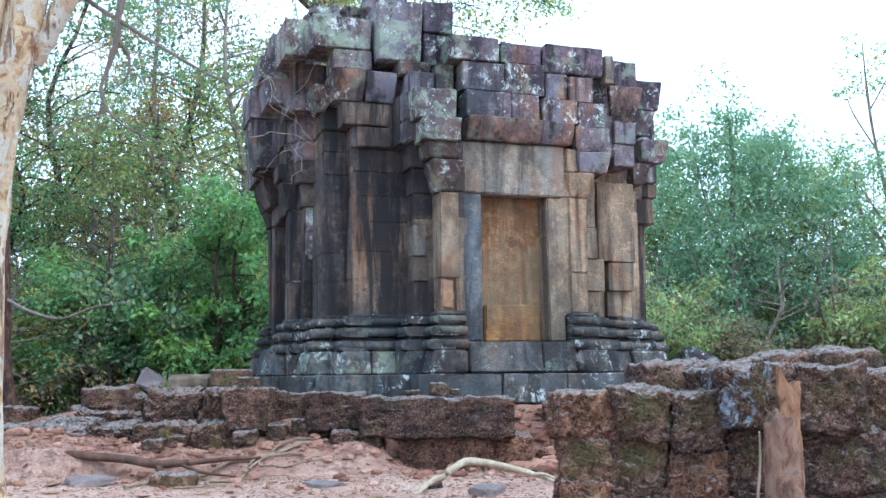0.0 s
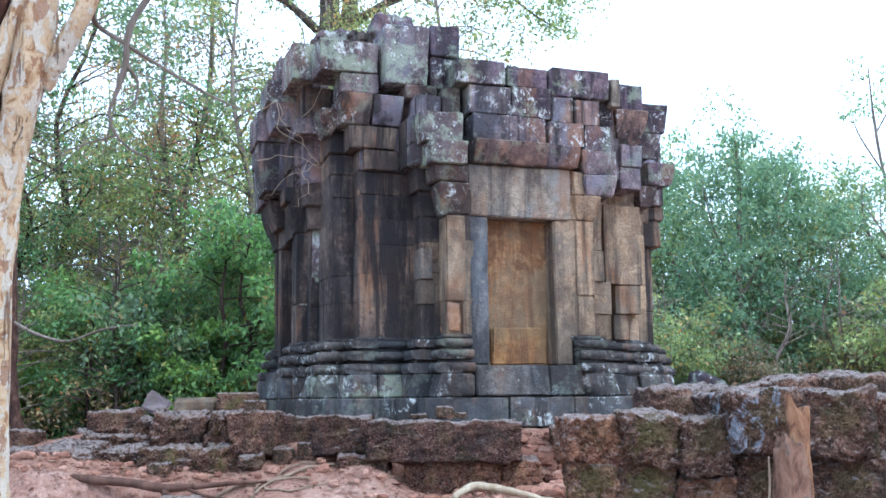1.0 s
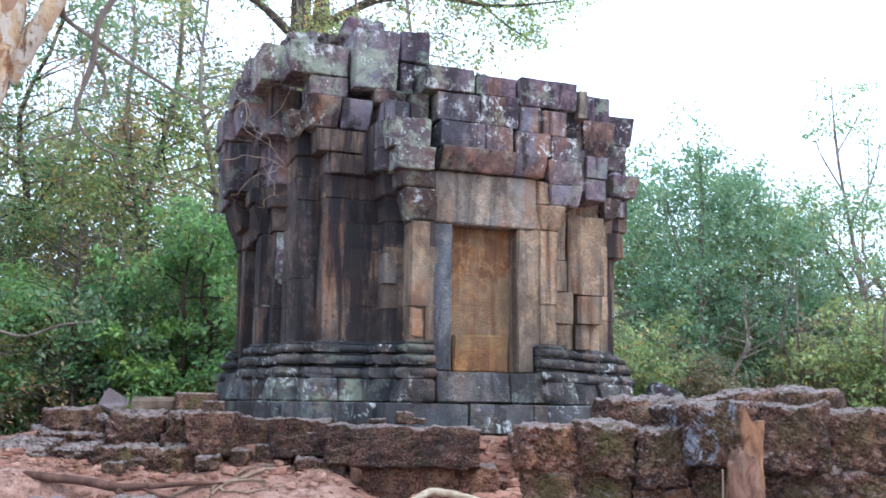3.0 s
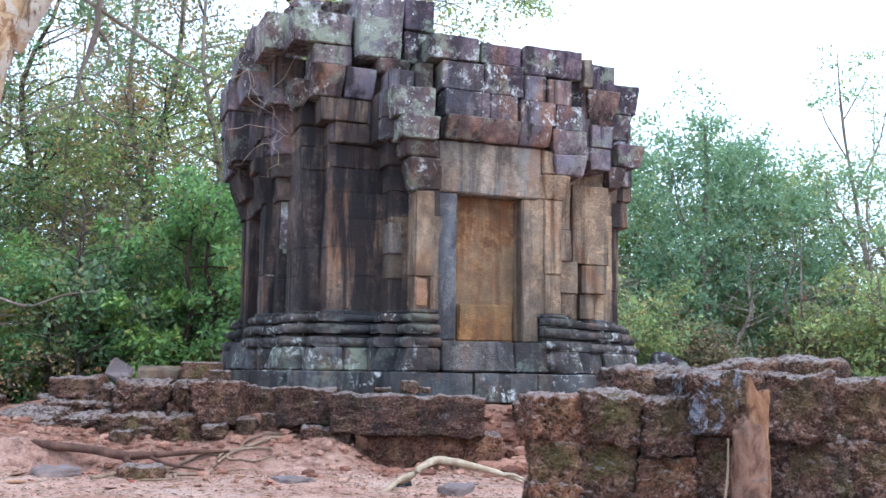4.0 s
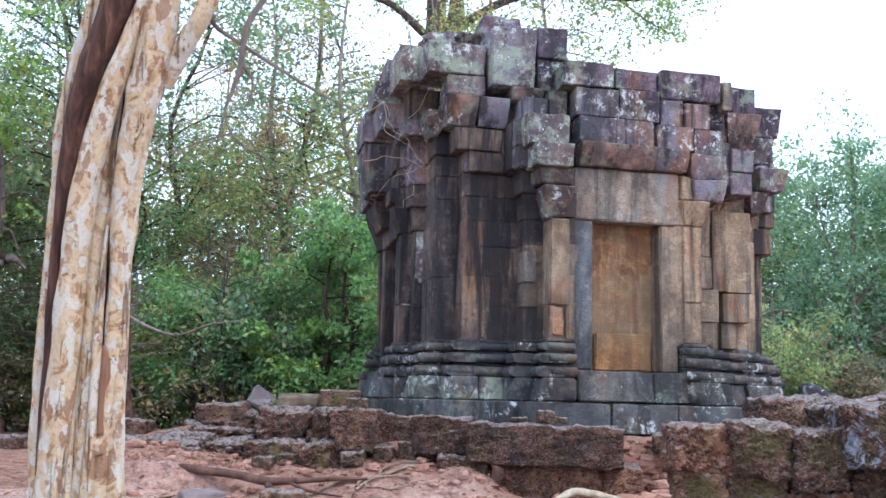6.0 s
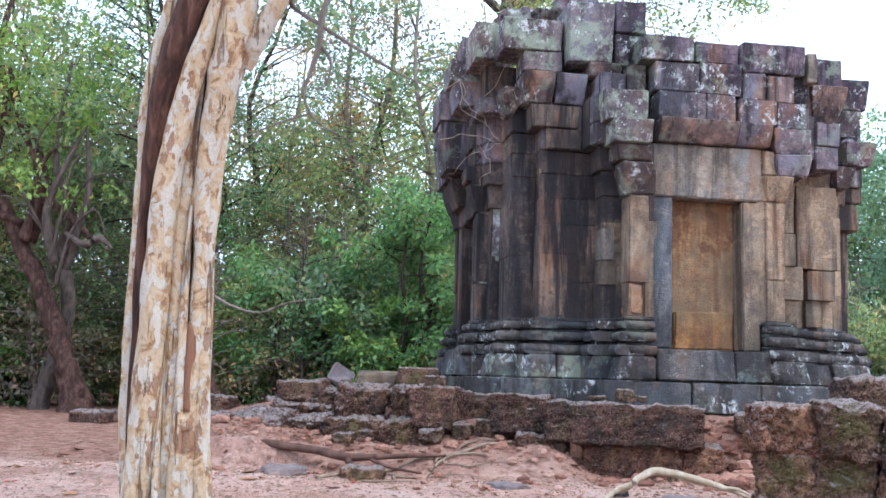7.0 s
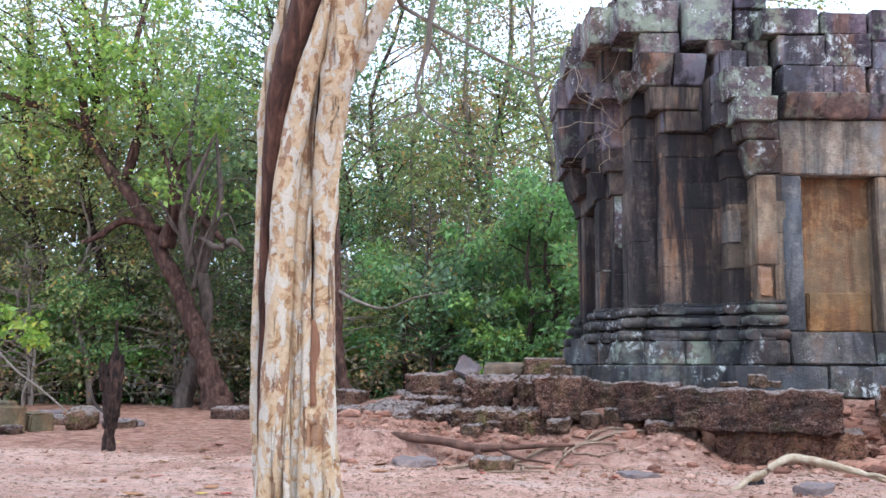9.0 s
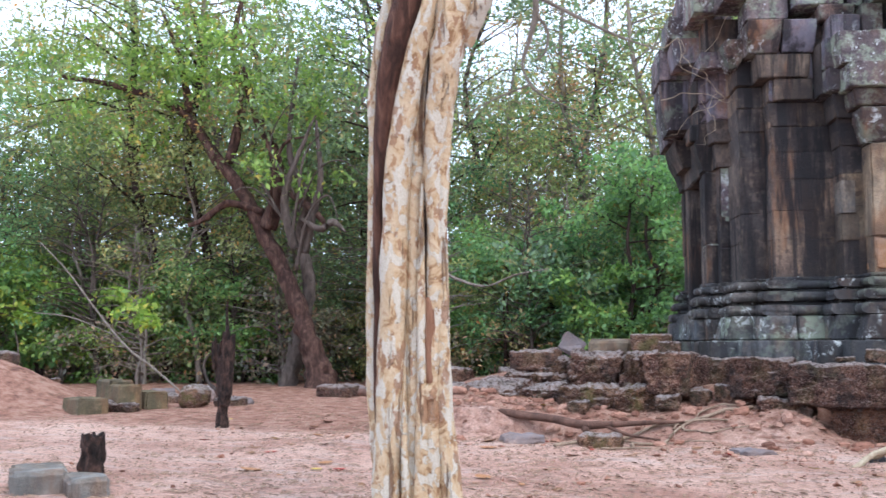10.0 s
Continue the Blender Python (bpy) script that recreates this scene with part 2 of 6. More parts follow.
EARTH = earth_mat()
CLOD = Mat("red_clods", 0.95, 0.1)
CLOD = CLOD.done(CLOD.mix(1.0, CLOD.ramp(CLOD.island(), [(0.0, (0.12, 0.06, 0.045)), (0.4, (0.27, 0.13, 0.09)), (0.75, (0.33, 0.18, 0.13)), (1.0, (0.42, 0.26, 0.2))]), CLOD.ramp(CLOD.noise(40, 4, 0.7), [(0.35, (0.7, 0.68, 0.66)), (0.65, (1.15, 1.12, 1.1))]), "MULTIPLY"))


def bark_mat(name, stops, scale, flake=0.0, stretch=0.35):
    m = Mat(name, 0.85, 0.2)
    vec = m.scaled(1, 1, stretch)
    big = m.noise(scale, 5, 0.65, vec, 0.6)
    col = m.ramp(big, stops)
    fine = m.noise(scale * 9, 5, 0.75, vec)
    col = m.mix(m.math("MULTIPLY", m.step(fine, 0.45, 0.75), 0.4), col, m.mix(1.0, col, (0.55, 0.5, 0.45), "MULTIPLY"))
    height = m.math("ADD", big, m.math("MULTIPLY", fine, 0.5))
    if flake:
        plate = m.noise(scale * 1.15, 4, 0.6, m.scaled(1, 1, stretch * 0.75, (3, 1, 5)), 0.5)
        f = m.step(plate, 0.515, 0.527)
        col = m.mix(m.math("MULTIPLY", f, flake), col, m.ramp(fine, [(0.3, (0.38, 0.33, 0.26)), (0.7, (0.58, 0.52, 0.43))]))
        stain = m.step(m.noise(scale * 0.8, 4, 0.65, m.scaled(1, 1, stretch * 0.6, (8, 2, 2))), 0.57, 0.59)
        col = m.mix(m.math("MULTIPLY", stain, 0.8), col, m.ramp(fine, [(0.3, (0.16, 0.075, 0.04)), (0.7, (0.33, 0.17, 0.09))]))
        # Thin dark brown streaks paint shade into the bark's shallow grooves.
        groove = m.step(m.noise(1.0, 4, 0.6, m.scaled(17, 17, 0.9, (4, 7, 1)), 0.4), 0.6, 0.67)
        col = m.mix(m.math("MULTIPLY", groove, 0.8), col, (0.14, 0.075, 0.045))
        height = m.math("SUBTRACT", m.math("ADD", height, m.math("MULTIPLY", f, 1.2)), m.math("MULTIPLY", groove, 1.5))
    m.bump(height, 0.9, 0.02 if flake else 0.06)
    return m.done(col)


BARK_PALE = bark_mat("pale_peeling_bark", [(0.36, (0.24, 0.13, 0.065)), (0.44, (0.44, 0.3, 0.17)), (0.55, (0.5, 0.38, 0.25)), (0.64, (0.33, 0.19, 0.1))], 9, 0.9, 0.8)
BARK_CORE = bark_mat("bare_brown_wood", [(0.32, (0.03, 0.015, 0.011)), (0.48, (0.075, 0.034, 0.023)), (0.6, (0.14, 0.062, 0.04)), (0.7, (0.2, 0.11, 0.075))], 14, 0.0, 0.22)
BARK_DARK = bark_mat("dark_bark", [(0.3, (0.02, 0.013, 0.011)), (0.7, (0.07, 0.042, 0.034))], 5)
BARK_RED = bark_mat("reddish_brown_bark", [(0.32, (0.028, 0.015, 0.012)), (0.5, (0.075, 0.038, 0.029)), (0.68, (0.17, 0.095, 0.07))], 9, 0.0, 0.4)
BARK_MID = bark_mat("grey_brown_bark", [(0.3, (0.045, 0.033, 0.028)), (0.7, (0.16, 0.122, 0.1))], 8)
ROOT_RED = bark_mat("reddish_root", [(0.3, (0.06, 0.032, 0.024)), (0.7, (0.2, 0.105, 0.075))], 7)
BARK_SCAR = bark_mat("reddish_bare_wood", [(0.3, (0.18, 0.08, 0.045)), (0.7, (0.34, 0.17, 0.1))], 9, 0.0, 0.15)
BARK_GREY = bark_mat("grey_bark", [(0.3, (0.13, 0.1, 0.08)), (0.7, (0.3, 0.25, 0.21))], 5)
ROOT_PALE = bark_mat("pale_root", [(0.3, (0.38, 0.28, 0.18)), (0.7, (0.62, 0.52, 0.38))], 8)
# Charred wood, and the dark of the pale tree's painted crease shade.
CHARCOAL = bark_mat("charred_wood_crevice_shade", [(0.36, (0.01, 0.008, 0.007)), (0.5, (0.035, 0.02, 0.016)), (0.66, (0.12, 0.065, 0.048))], 14, 0.0, 0.5)
WOOD_STUMP = bark_mat("weathered_stump_wood", [(0.34, (0.1, 0.062, 0.05)), (0.44, (0.2, 0.105, 0.07)), (0.52, (0.3, 0.165, 0.11)), (0.6, (0.34, 0.2, 0.14)), (0.66, (0.2, 0.15, 0.125)), (0.74, (0.16, 0.13, 0.115))], 11, 0.0, 0.6)
WOOD_ORANGE = bark_mat("broken_reddish_wood", [(0.36, (0.13, 0.07, 0.045)), (0.46, (0.33, 0.16, 0.085)), (0.58, (0.44, 0.24, 0.13)), (0.68, (0.24, 0.15, 0.11))], 12, 0.0, 0.4)


def leaf_mat(name, dark, mid, light, odd=(0.2, 0.12, 0.03), odd_share=0.03):
    m = Mat(name, 0.5, 0.35)
    col = m.ramp(m.island(), [(0.0, dark), (0.45, mid), (0.95 - odd_share, light), (1.0, odd)])
    tone = m.ramp(m.chance(), [(0.0, (0.72, 0.82, 0.92)), (0.4, (1.0, 1.0, 0.97)), (0.75, (1.25, 1.1, 0.85)), (1.0, (1.5, 1.15, 1.0))])
    col = m.mix(1.0, col, tone, "MULTIPLY")
    m.link(col, m.bsdf.inputs["Base Color"])
    thin = m.node("ShaderNodeBsdfTranslucent")
    m.link(m.mix(1.0, col, (1.4, 1.5, 1.1), "MULTIPLY"), thin.inputs["Color"])
    both = m.node("ShaderNodeMixShader")
    both.inputs[0].default_value = 0.4
    m.link(m.bsdf.outputs[0], both.inputs[1])
    m.link(thin.outputs[0], both.inputs[2])
    m.link(both.outputs[0], m.tree.nodes["Material Output"].inputs["Surface"])
    return m.mat


LEAF_DEEP = leaf_mat("deep_green_leaves", (0.075, 0.14, 0.075), (0.145, 0.26, 0.115), (0.24, 0.42, 0.15))
LEAF_MID = leaf_mat("green_leaves", (0.105, 0.145, 0.09), (0.185, 0.25, 0.13), (0.3, 0.39, 0.18), (0.42, 0.24, 0.1), 0.08)
LEAF_LIGHT = leaf_mat("light_green_leaves", (0.1, 0.18, 0.07), (0.185, 0.31, 0.095), (0.29, 0.44, 0.13), (0.42, 0.36, 0.1), 0.05)
LEAF_LIME = leaf_mat("yellow_green_leaves", (0.14, 0.23, 0.05), (0.23, 0.35, 0.07), (0.34, 0.43, 0.09), (0.55, 0.45, 0.08), 0.12)
LEAF_DRY = leaf_mat("olive_brown_leaves", (0.12, 0.1, 0.075), (0.2, 0.185, 0.12), (0.28, 0.26, 0.17), (0.4, 0.2, 0.13), 0.22)
ROOT_TAN = bark_mat("tan_root", [(0.3, (0.2, 0.13, 0.09)), (0.7, (0.42, 0.31, 0.22))], 8)
LEAF_BLUE = leaf_mat("blue_green_leaves", (0.15, 0.22, 0.15), (0.24, 0.34, 0.205), (0.34, 0.45, 0.26), (0.42, 0.4, 0.18), 0.08)


def plain_mat(name, a, b, scale=20):
    m = Mat(name, 0.8, 0.2)
    n = m.noise(scale, 4, 0.6)
    m.bump(n, 0.4, 0.01)
    return m.done(m.mix(n, a, b))


LITTER_MATS = [plain_mat("red_leaf", (0.3, 0.02, 0.02), (0.4, 0.05, 0.03)), plain_mat("yellow_leaf", (0.4, 0.26, 0.05), (0.5, 0.36, 0.1)),
               plain_mat("brown_leaf", (0.13, 0.06, 0.03), (0.24, 0.12, 0.06)), plain_mat("orange_leaf", (0.24, 0.1, 0.045), (0.33, 0.17, 0.08))]
LEAF_LITTER = plain_mat("dry_litter", (0.12, 0.07, 0.045), (0.34, 0.22, 0.15), 3)

# ---- mesh helpers ----
def mesh_of(name, verts, faces, mats, smooth=False, which=None):
    me = bpy.data.meshes.new(name)
    me.from_pydata([tuple(map(float, v)) for v in verts], [], faces)
    for m in mats if isinstance(mats, (list, tuple)) else [mats]:
        me.materials.append(m)
    if smooth:
        me.polygons.foreach_set("use_smooth", [True] * len(me.polygons))
        if smooth == "crisp":
            me.set_sharp_from_angle(angle=radians(13))
    if which is not None:
        me.polygons.foreach_set("material_index", which)
    me.update()
    return me


def part(name, me, parent=None, label=""):
    ob = new(name, me)
    ob.parent = parent
    if label:
        tagged(ob, label)
    return ob


def thing(name, label, category, m=None, group="", kind="", me=None):
    ob = new(name, me)
    if m is not None:
        ob.matrix_world = m
    return tagged(ob, label, category, group, kind)


def outward(verts, faces, middle):
    """Turns the faces of a convex body outwards."""
    out = []
    for f in faces:
        a, b, c = (verts[f[i]] for i in (0, 1, 2))
        n = np.cross(b - a, c - a)
        mid = sum(verts[i] for i in f) / len(f)
        out.append(tuple(f) if np.dot(n, mid - middle) >= 0 else tuple(reversed(f)))
    return out


CORNERS = [(sx, sy, sz) for sx in (-1, 1) for sy in (-1, 1) for sz in (-1, 1)]


def block(rng, centre, half, turn=0.0, bevel=0.02, wear=0.008, lean=(0, 0), taper=0.0):
    """A dressed stone with broken edges: a box with chamfers and uneven corners."""
    centre, h = np.array(centre, float), np.array(half, float)
    b = min(bevel, 0.35 * min(h))
    verts, index = [], {}
    for c in CORNERS:
        s = np.array(c, float)
        k = b * rng.uniform(0.6, 1.6)
        shift = rng.uniform(-wear, wear, 3)
        for axis in range(3):
            v = s * (h - k)
            v[axis] = s[axis] * h[axis]
            index[(c, axis)] = len(verts)
            verts.append(v + shift)
    faces = []
    for axis in range(3):
        o = [a for a in range(3) if a != axis]
        for s in (-1, 1):
            ring = []
            for p, q in ((-1, -1), (1, -1), (1, 1), (-1, 1)):
                c = [0, 0, 0]
                c[axis], c[o[0]], c[o[1]] = s, p, q
                ring.append(index[(tuple(c), axis)])
            faces.append(ring)
        for p in (-1, 1):
            for q in (-1, 1):
                c, d = [0, 0, 0], [0, 0, 0]
                c[axis], c[o[0]], c[o[1]] = -1, p, q
                d[axis], d[o[0]], d[o[1]] = 1, p, q
                c, d = tuple(c), tuple(d)
                faces.append([index[(c, o[0])], index[(c, o[1])], index[(d, o[1])], index[(d, o[0])]])
    for c in CORNERS:
        faces.append([index[(c, 0)], index[(c, 1)], index[(c, 2)]])
    verts = [np.array(v) for v in verts]
    faces = outward(verts, faces, np.zeros(3))
    ca, sa = math.cos(turn), math.sin(turn)
    out = []
    for x, y, z in verts:
        x, y = x + lean[0] * z, y + lean[1] * z + (taper if z > 0 and y < 0 else 0)
        out.append(centre + (ca * x - sa * y, sa * x + ca * y, z))
    return out, faces


def rough_block(seed, half, n=7, rounding=0.25, amp=0.03, grain=3.0):
    """A worn, lumpy stone: a rounded box, displaced by noise. Centred on its middle."""
    h = np.array(half, float)
    verts, faces, seen = [], [], {}

    def add(p):
        key = tuple(np.round(p, 5))
        if key in seen:
            return seen[key]
        q = np.array(p)
        r = rounding * min(h)
        inner = np.clip(q * h, -(h - r), h - r)
        d = q * h - inner
        ln = np.linalg.norm(d)
        v = inner + (d / ln * r if ln > 1e-9 else 0)
        nv = noise.noise_vector(Vector(v) * grain + Vector((seed * 3.1, seed * 1.7, seed)))
        fv = noise.noise_vector(Vector(v) * grain * 4 + Vector((seed, 0, seed * 2.3)))
        gv = noise.noise_vector(Vector(v) * grain * 11 + Vector((0, seed, seed * 1.3)))
        v = v + np.array(nv) * amp + np.array(fv) * amp * 0.6 + np.array(gv) * amp * 0.42
        seen[key] = len(verts)
        verts.append(v)
        return seen[key]

    for axis in range(3):
        o = [a for a in range(3) if a != axis]
        for s in (-1, 1):
            for i in range(n):
                for j in range(n):
                    ring = []
                    for p, q in ((i, j), (i + 1, j), (i + 1, j + 1), (i, j + 1)):
                        c = [0, 0, 0]
                        c[axis], c[o[0]], c[o[1]] = s, 2 * p / n - 1, 2 * q / n - 1
                        ring.append(add(c))
                    faces.append(ring if (s > 0) == (axis != 1) else ring[::-1])
    return verts, faces


def worn_stone(seed, half, cell=0.13, r=0.018, amp=0.008, chip=0.035, flare=0.0, side=0.0):
    """A weathered dressed stone: a finely divided box with soft, chipped edges; flare draws the foot of its front back, side that of its flanks in."""
    h = [float(v) for v in half]
    r = min(r, 0.3 * min(h))
    lines = []
    for a in range(3):
        k = int(max(2, min(9, round(2 * (h[a] - r) / cell))))
        lines.append([-h[a]] + [-(h[a] - r) + 2 * (h[a] - r) * i / k for i in range(k + 1)] + [h[a]])
    off = Vector((seed * 3.17, seed * 1.71, seed * 0.93))
    verts, faces, seen = [], [], {}

    def add(ijk):
        if ijk in seen:
            return seen[ijk]
        p = Vector([lines[a][ijk[a]] for a in range(3)])
        ends = [a for a in range(3) if ijk[a] in (0, len(lines[a]) - 1)]
        d = noise.noise_vector(p * 2.3 + off) * amp + noise.noise_vector(p * 9 + off) * amp * 0.6
        if len(ends) > 1:
            bite = r * 0.45 + chip * max(0.0, noise.noise(p * 5.5 + off) - 0.05) * 1.6
            for a in ends:
                d[a] -= math.copysign(min(bite, 0.4 * h[a]), p[a])
        low = min(1.0, max(0.0, 0.5 - 0.5 * p.z / h[2]))
        if p.y < 0:
            d.y += flare * low ** 1.6 * -p.y / h[1]
        d.x -= side * low ** 1.6 * p.x / h[0]
        seen[ijk] = len(verts)
        verts.append(np.array(p + d))
        return seen[ijk]

    for axis in range(3):
        o = [a for a in range(3) if a != axis]
        for end in (0, len(lines[axis]) - 1):
            for i in range(len(lines[o[0]]) - 1):
                for j in range(len(lines[o[1]]) - 1):
                    ring = []
                    for p, q in ((i, j), (i + 1, j), (i + 1, j + 1), (i, j + 1)):
                        c = [0, 0, 0]
                        c[axis], c[o[0]], c[o[1]] = end, p, q
                        ring.append(add(tuple(c)))
                    faces.append(ring if (end > 0) == (axis != 1) else ring[::-1])
    return verts, faces


def roll_stone(seed, half, segments=6):
    """A length of rounded moulding: a bar whose front is half round, a little uneven."""
    hx, hy, hz = half
    r = min(hz * 1.1, hy)
    ring = [(hy, -hz)] + [(-hy + r * (1 - math.cos(a)), hz * math.sin(a)) for a in (math.pi * (i / segments - 0.5) for i in range(segments + 1))] + [(hy, hz)]
    n = max(1, int(hx / 0.12))
    verts, faces, m = [], [], len(ring)
    for i in range(n + 1):
        x = -hx + 2 * hx * i / n
        for y, z in ring:
            w = noise.noise(Vector((x * 3 + seed * 7, z * 9, seed))) * 0.012 if y < hy else 0.0
            verts.append(np.array((x, y + w, z)))
    for i in range(n):
        faces += [(i * m + k, i * m + (k + 1) % m, (i + 1) * m + (k + 1) % m, (i + 1) * m + k) for k in range(m)]
    faces += [tuple(range(m))[::-1], tuple(n * m + k for k in range(m))]
    return verts, faces


def placed(verts, centre, turn=0.0):
    ca, sa = math.cos(turn), math.sin(turn)
    return [np.array((centre[0] + ca * v[0] - sa * v[1], centre[1] + sa * v[0] + ca * v[1], centre[2] + v[2])) for v in verts]


def curve_points(pts, rad, per=4):
    """Catmull-Rom points and radii between the given ones."""
    P, Rr = [np.array(p, float) for p in pts], list(rad)
    out, ro = [], []
    for i in range(len(P) - 1):
        a, b, c, d = P[max(i - 1, 0)], P[i], P[i + 1], P[min(i + 2, len(P) - 1)]
        for k in range(per):
            t = k / per
            out.append(0.5 * (2 * b + (c - a) * t + (2 * a - 5 * b + 4 * c - d) * t * t + (3 * b - a - 3 * c + d) * t ** 3))
            ro.append(Rr[i] * (1 - t) + Rr[i + 1] * t)
    return out + [P[-1]], ro + [Rr[-1]]


def tube(pts, rad, sides=8, per=4, rough=0.0, seed=0, flat=1.0):
    """A tapered limb along a smooth line; returns verts and faces."""
    pts, rad = curve_points(pts, rad, per)
    verts, faces = [], []
    for i, (p, r) in enumerate(zip(pts, rad)):
        way = pts[min(i + 1, len(pts) - 1)] - pts[max(i - 1, 0)]
        way = way / (np.linalg.norm(way) + 1e-9)
        side = np.cross(way, (0.31, 0.95, 0.05) if abs(way[2]) > 0.6 else (0, 0, 1))
        side /= np.linalg.norm(side) + 1e-9
        up = np.cross(side, way)
        for k in range(sides):
            a = 2 * math.pi * k / sides
            q = r
            if rough:
                q *= 1 + rough * noise.noise(Vector((math.cos(a) * 1.3 + seed, math.sin(a) * 1.3, i * 0.35 + seed * 2)))
            verts.append(p + side * math.cos(a) * q + up * math.sin(a) * q * flat)
    for i in range(len(pts) - 1):
        for k in range(sides):
            k2 = (k + 1) % sides
            faces.append((i * sides + k, i * sides + k2, (i + 1) * sides + k2, (i + 1) * sides + k))
    faces.append(tuple(range(sides))[::-1])
    faces.append(tuple((len(pts) - 1) * sides + k for k in range(sides)))
    return verts, faces


def joined(pieces):
    verts, faces = [], []
    for v, f in pieces:
        k = len(verts)
        verts.extend(v)
        faces.extend(tuple(i + k for i in q) for q in f)
    return verts, faces


def leaves(rng, centres, spread, each, size, droop=0.3):
    """Many small pointed leaves scattered in clumps about the centres."""
    c = np.repeat(np.array(centres, float), each, axis=0)
    s = np.repeat(np.array(spread, float), each)[:, None] if np.ndim(spread) else spread
    n = len(c)
    d = rng.normal(size=(n, 3))
    d *= (rng.uniform(0.15, 1, (n, 1)) ** 0.6) / (np.linalg.norm(d, axis=1, keepdims=True) + 1e-9)
    p = c + d * s * np.array([1, 1, 0.7])
    way = rng.normal(size=(n, 3)) + np.array([0, 0, -droop])
    way /= np.linalg.norm(way, axis=1, keepdims=True)
    side = np.cross(way, rng.normal(size=(n, 3)) * 0.7 + np.array([0, 0, 1]))
    side /= np.linalg.norm(side, axis=1, keepdims=True) + 1e-9
    ln = size * rng.uniform(0.6, 1.4, (n, 1))
    mid = p + way * ln * 0.45
    verts = np.stack([p, mid + side * ln * 0.24, p + way * ln, mid - side * ln * 0.24], 1).reshape(-1, 3)
    k = np.arange(n)[:, None] * 4
    return verts, k + np.array([[0, 1, 2, 3]])


def leaf_mesh(name, verts, quads, mat):
    me = bpy.data.meshes.new(name)
    n = len(quads)
    me.vertices.add(len(verts))
    me.vertices.foreach_set("co", np.asarray(verts, np.float32).ravel())
    me.loops.add(n * 4)
    me.loops.foreach_set("vertex_index", np.asarray(quads, np.int32).ravel())
    me.polygons.add(n)
    me.polygons.foreach_set("loop_start", np.arange(0, n * 4, 4, dtype=np.int32))
    me.update(calc_edges=True)
    me.materials.append(mat)
    return me


def smooth(a, b, v):
    t = min(1.0, max(0.0, (v - a) / (b - a)))
    return t * t * (3 - 2 * t)

# ---- ground ----
TEMPLE = pose(1.04, 14.4, 0, 0, 0, 18)
TEMPLE_INV = TEMPLE.inverted()
MID = 3.25


def ground_height(x, y):
    """Height of the earth: nearly level, a bank by the roots, and the fill on which the temple stands."""
    z = 0.015 * max(-10.0, min(y, 26.0))
    side = smooth(-6.9, -5.6, x) * (1 - smooth(-1.6, -0.6, x))
    z += side * ((0.16 + 0.24 * smooth(-2.2, -5.4, x)) * smooth(12.22, 12.46, y + 0.07 * math.sin(x * 2.3) + 0.1 * smooth(-3.0, -5.0, x) - 0.3 * smooth(-4.6, -6.6, x)) + 0.18 * smooth(12.8, 16.5, y) + 0.09 * smooth(12.55, 12.95, y))
    p = TEMPLE_INV @ Vector((x, y, 0))
    d = max(abs(p.x), abs(p.y - MID))
    fall = smooth(0.7, 1.05, x) * (1 - smooth(2.6, 3.3, x))
    chute = smooth(-2.45, -2.15, x) * (1 - smooth(-1.8, -1.5, x))
    z += (0.98 - z) * (1 - smooth(3.85, 4.7, d)) * smooth(13.4 - 1.35 * fall - 0.45 * chute, 13.9, y)
    z += 0.24 * math.exp(-((x + 0.95) ** 2 / 0.12 + (y - 12.65) ** 2 / 0.1)) + 0.12 * math.exp(-((x + 2.0) ** 2 / 0.3 + (y - 13.15) ** 2 / 0.12))
    z += 0.1 * smooth(12.1, 12.9, y) * smooth(-3.2, -1.6, x) * (1 - smooth(-0.7, -0.3, x)) * (1 - smooth(13.2, 13.8, y))
    z += 0.9 * math.exp(-((x + 15.2) ** 2 + (y - 14.2) ** 2) / 2.2)
    z += 0.05 * noise.noise(Vector((x * 0.6, y * 0.6, 0))) + 0.03 * noise.noise(Vector((x * 2.3, y * 2.3, 3)))
    if 12.0 < y < 14 and -6 < x < 2.5:
        z += 0.05 * noise.noise(Vector((x * 5.0, y * 5.0, 7)))
    return z


def build_ground():
    def steps(lo, hi, fine_lo, fine_hi, d):
        mid = list(np.arange(fine_lo, fine_hi, d))
        a, v, k = [], fine_lo, d
        while v > lo:
            k *= 1.35
            v -= k
            a.append(v)
        b, v, k = [], fine_hi, d
        while v < hi:
            b.append(v)
            k *= 1.35
            v += k
        return a[::-1] + mid + b
    xs, ys = steps(-900, 900, -20, 6, 0.11), steps(-900, 1500, 6, 20, 0.1)
    verts = [(x, y, ground_height(x, y)) for y in ys for x in xs]
    w = len(xs)
    faces = [(j * w + i, j * w + i + 1, (j + 1) * w + i + 1, (j + 1) * w + i) for j in range(len(ys) - 1) for i in range(w - 1)]
    thing("ground", "pinkish red bare earth with grit and dry leaf litter", "ground", kind="structure", me=mesh_of("ground", verts, faces, EARTH, True))


build_ground()

# ---- temple ----
FRONT = [(-2.2, -2.55), (-1.4, -2.55), (-1.4, -2.95), (-1.12, -2.95), (-1.12, -3.25), (1.12, -3.25), (1.12, -2.95), (1.4, -2.95), (1.4, -2.55), (2.2, -2.55), (2.2, -2.2)]
PORCH_EDGES = {1, 2, 3, 4, 5, 6, 7}
WEST = {-3.25: -2.83, -2.95: -2.68}  # the west porch is shallower


def quarter(p, k):
    for _ in range(k):
        p = (-p[1], p[0])
    return p


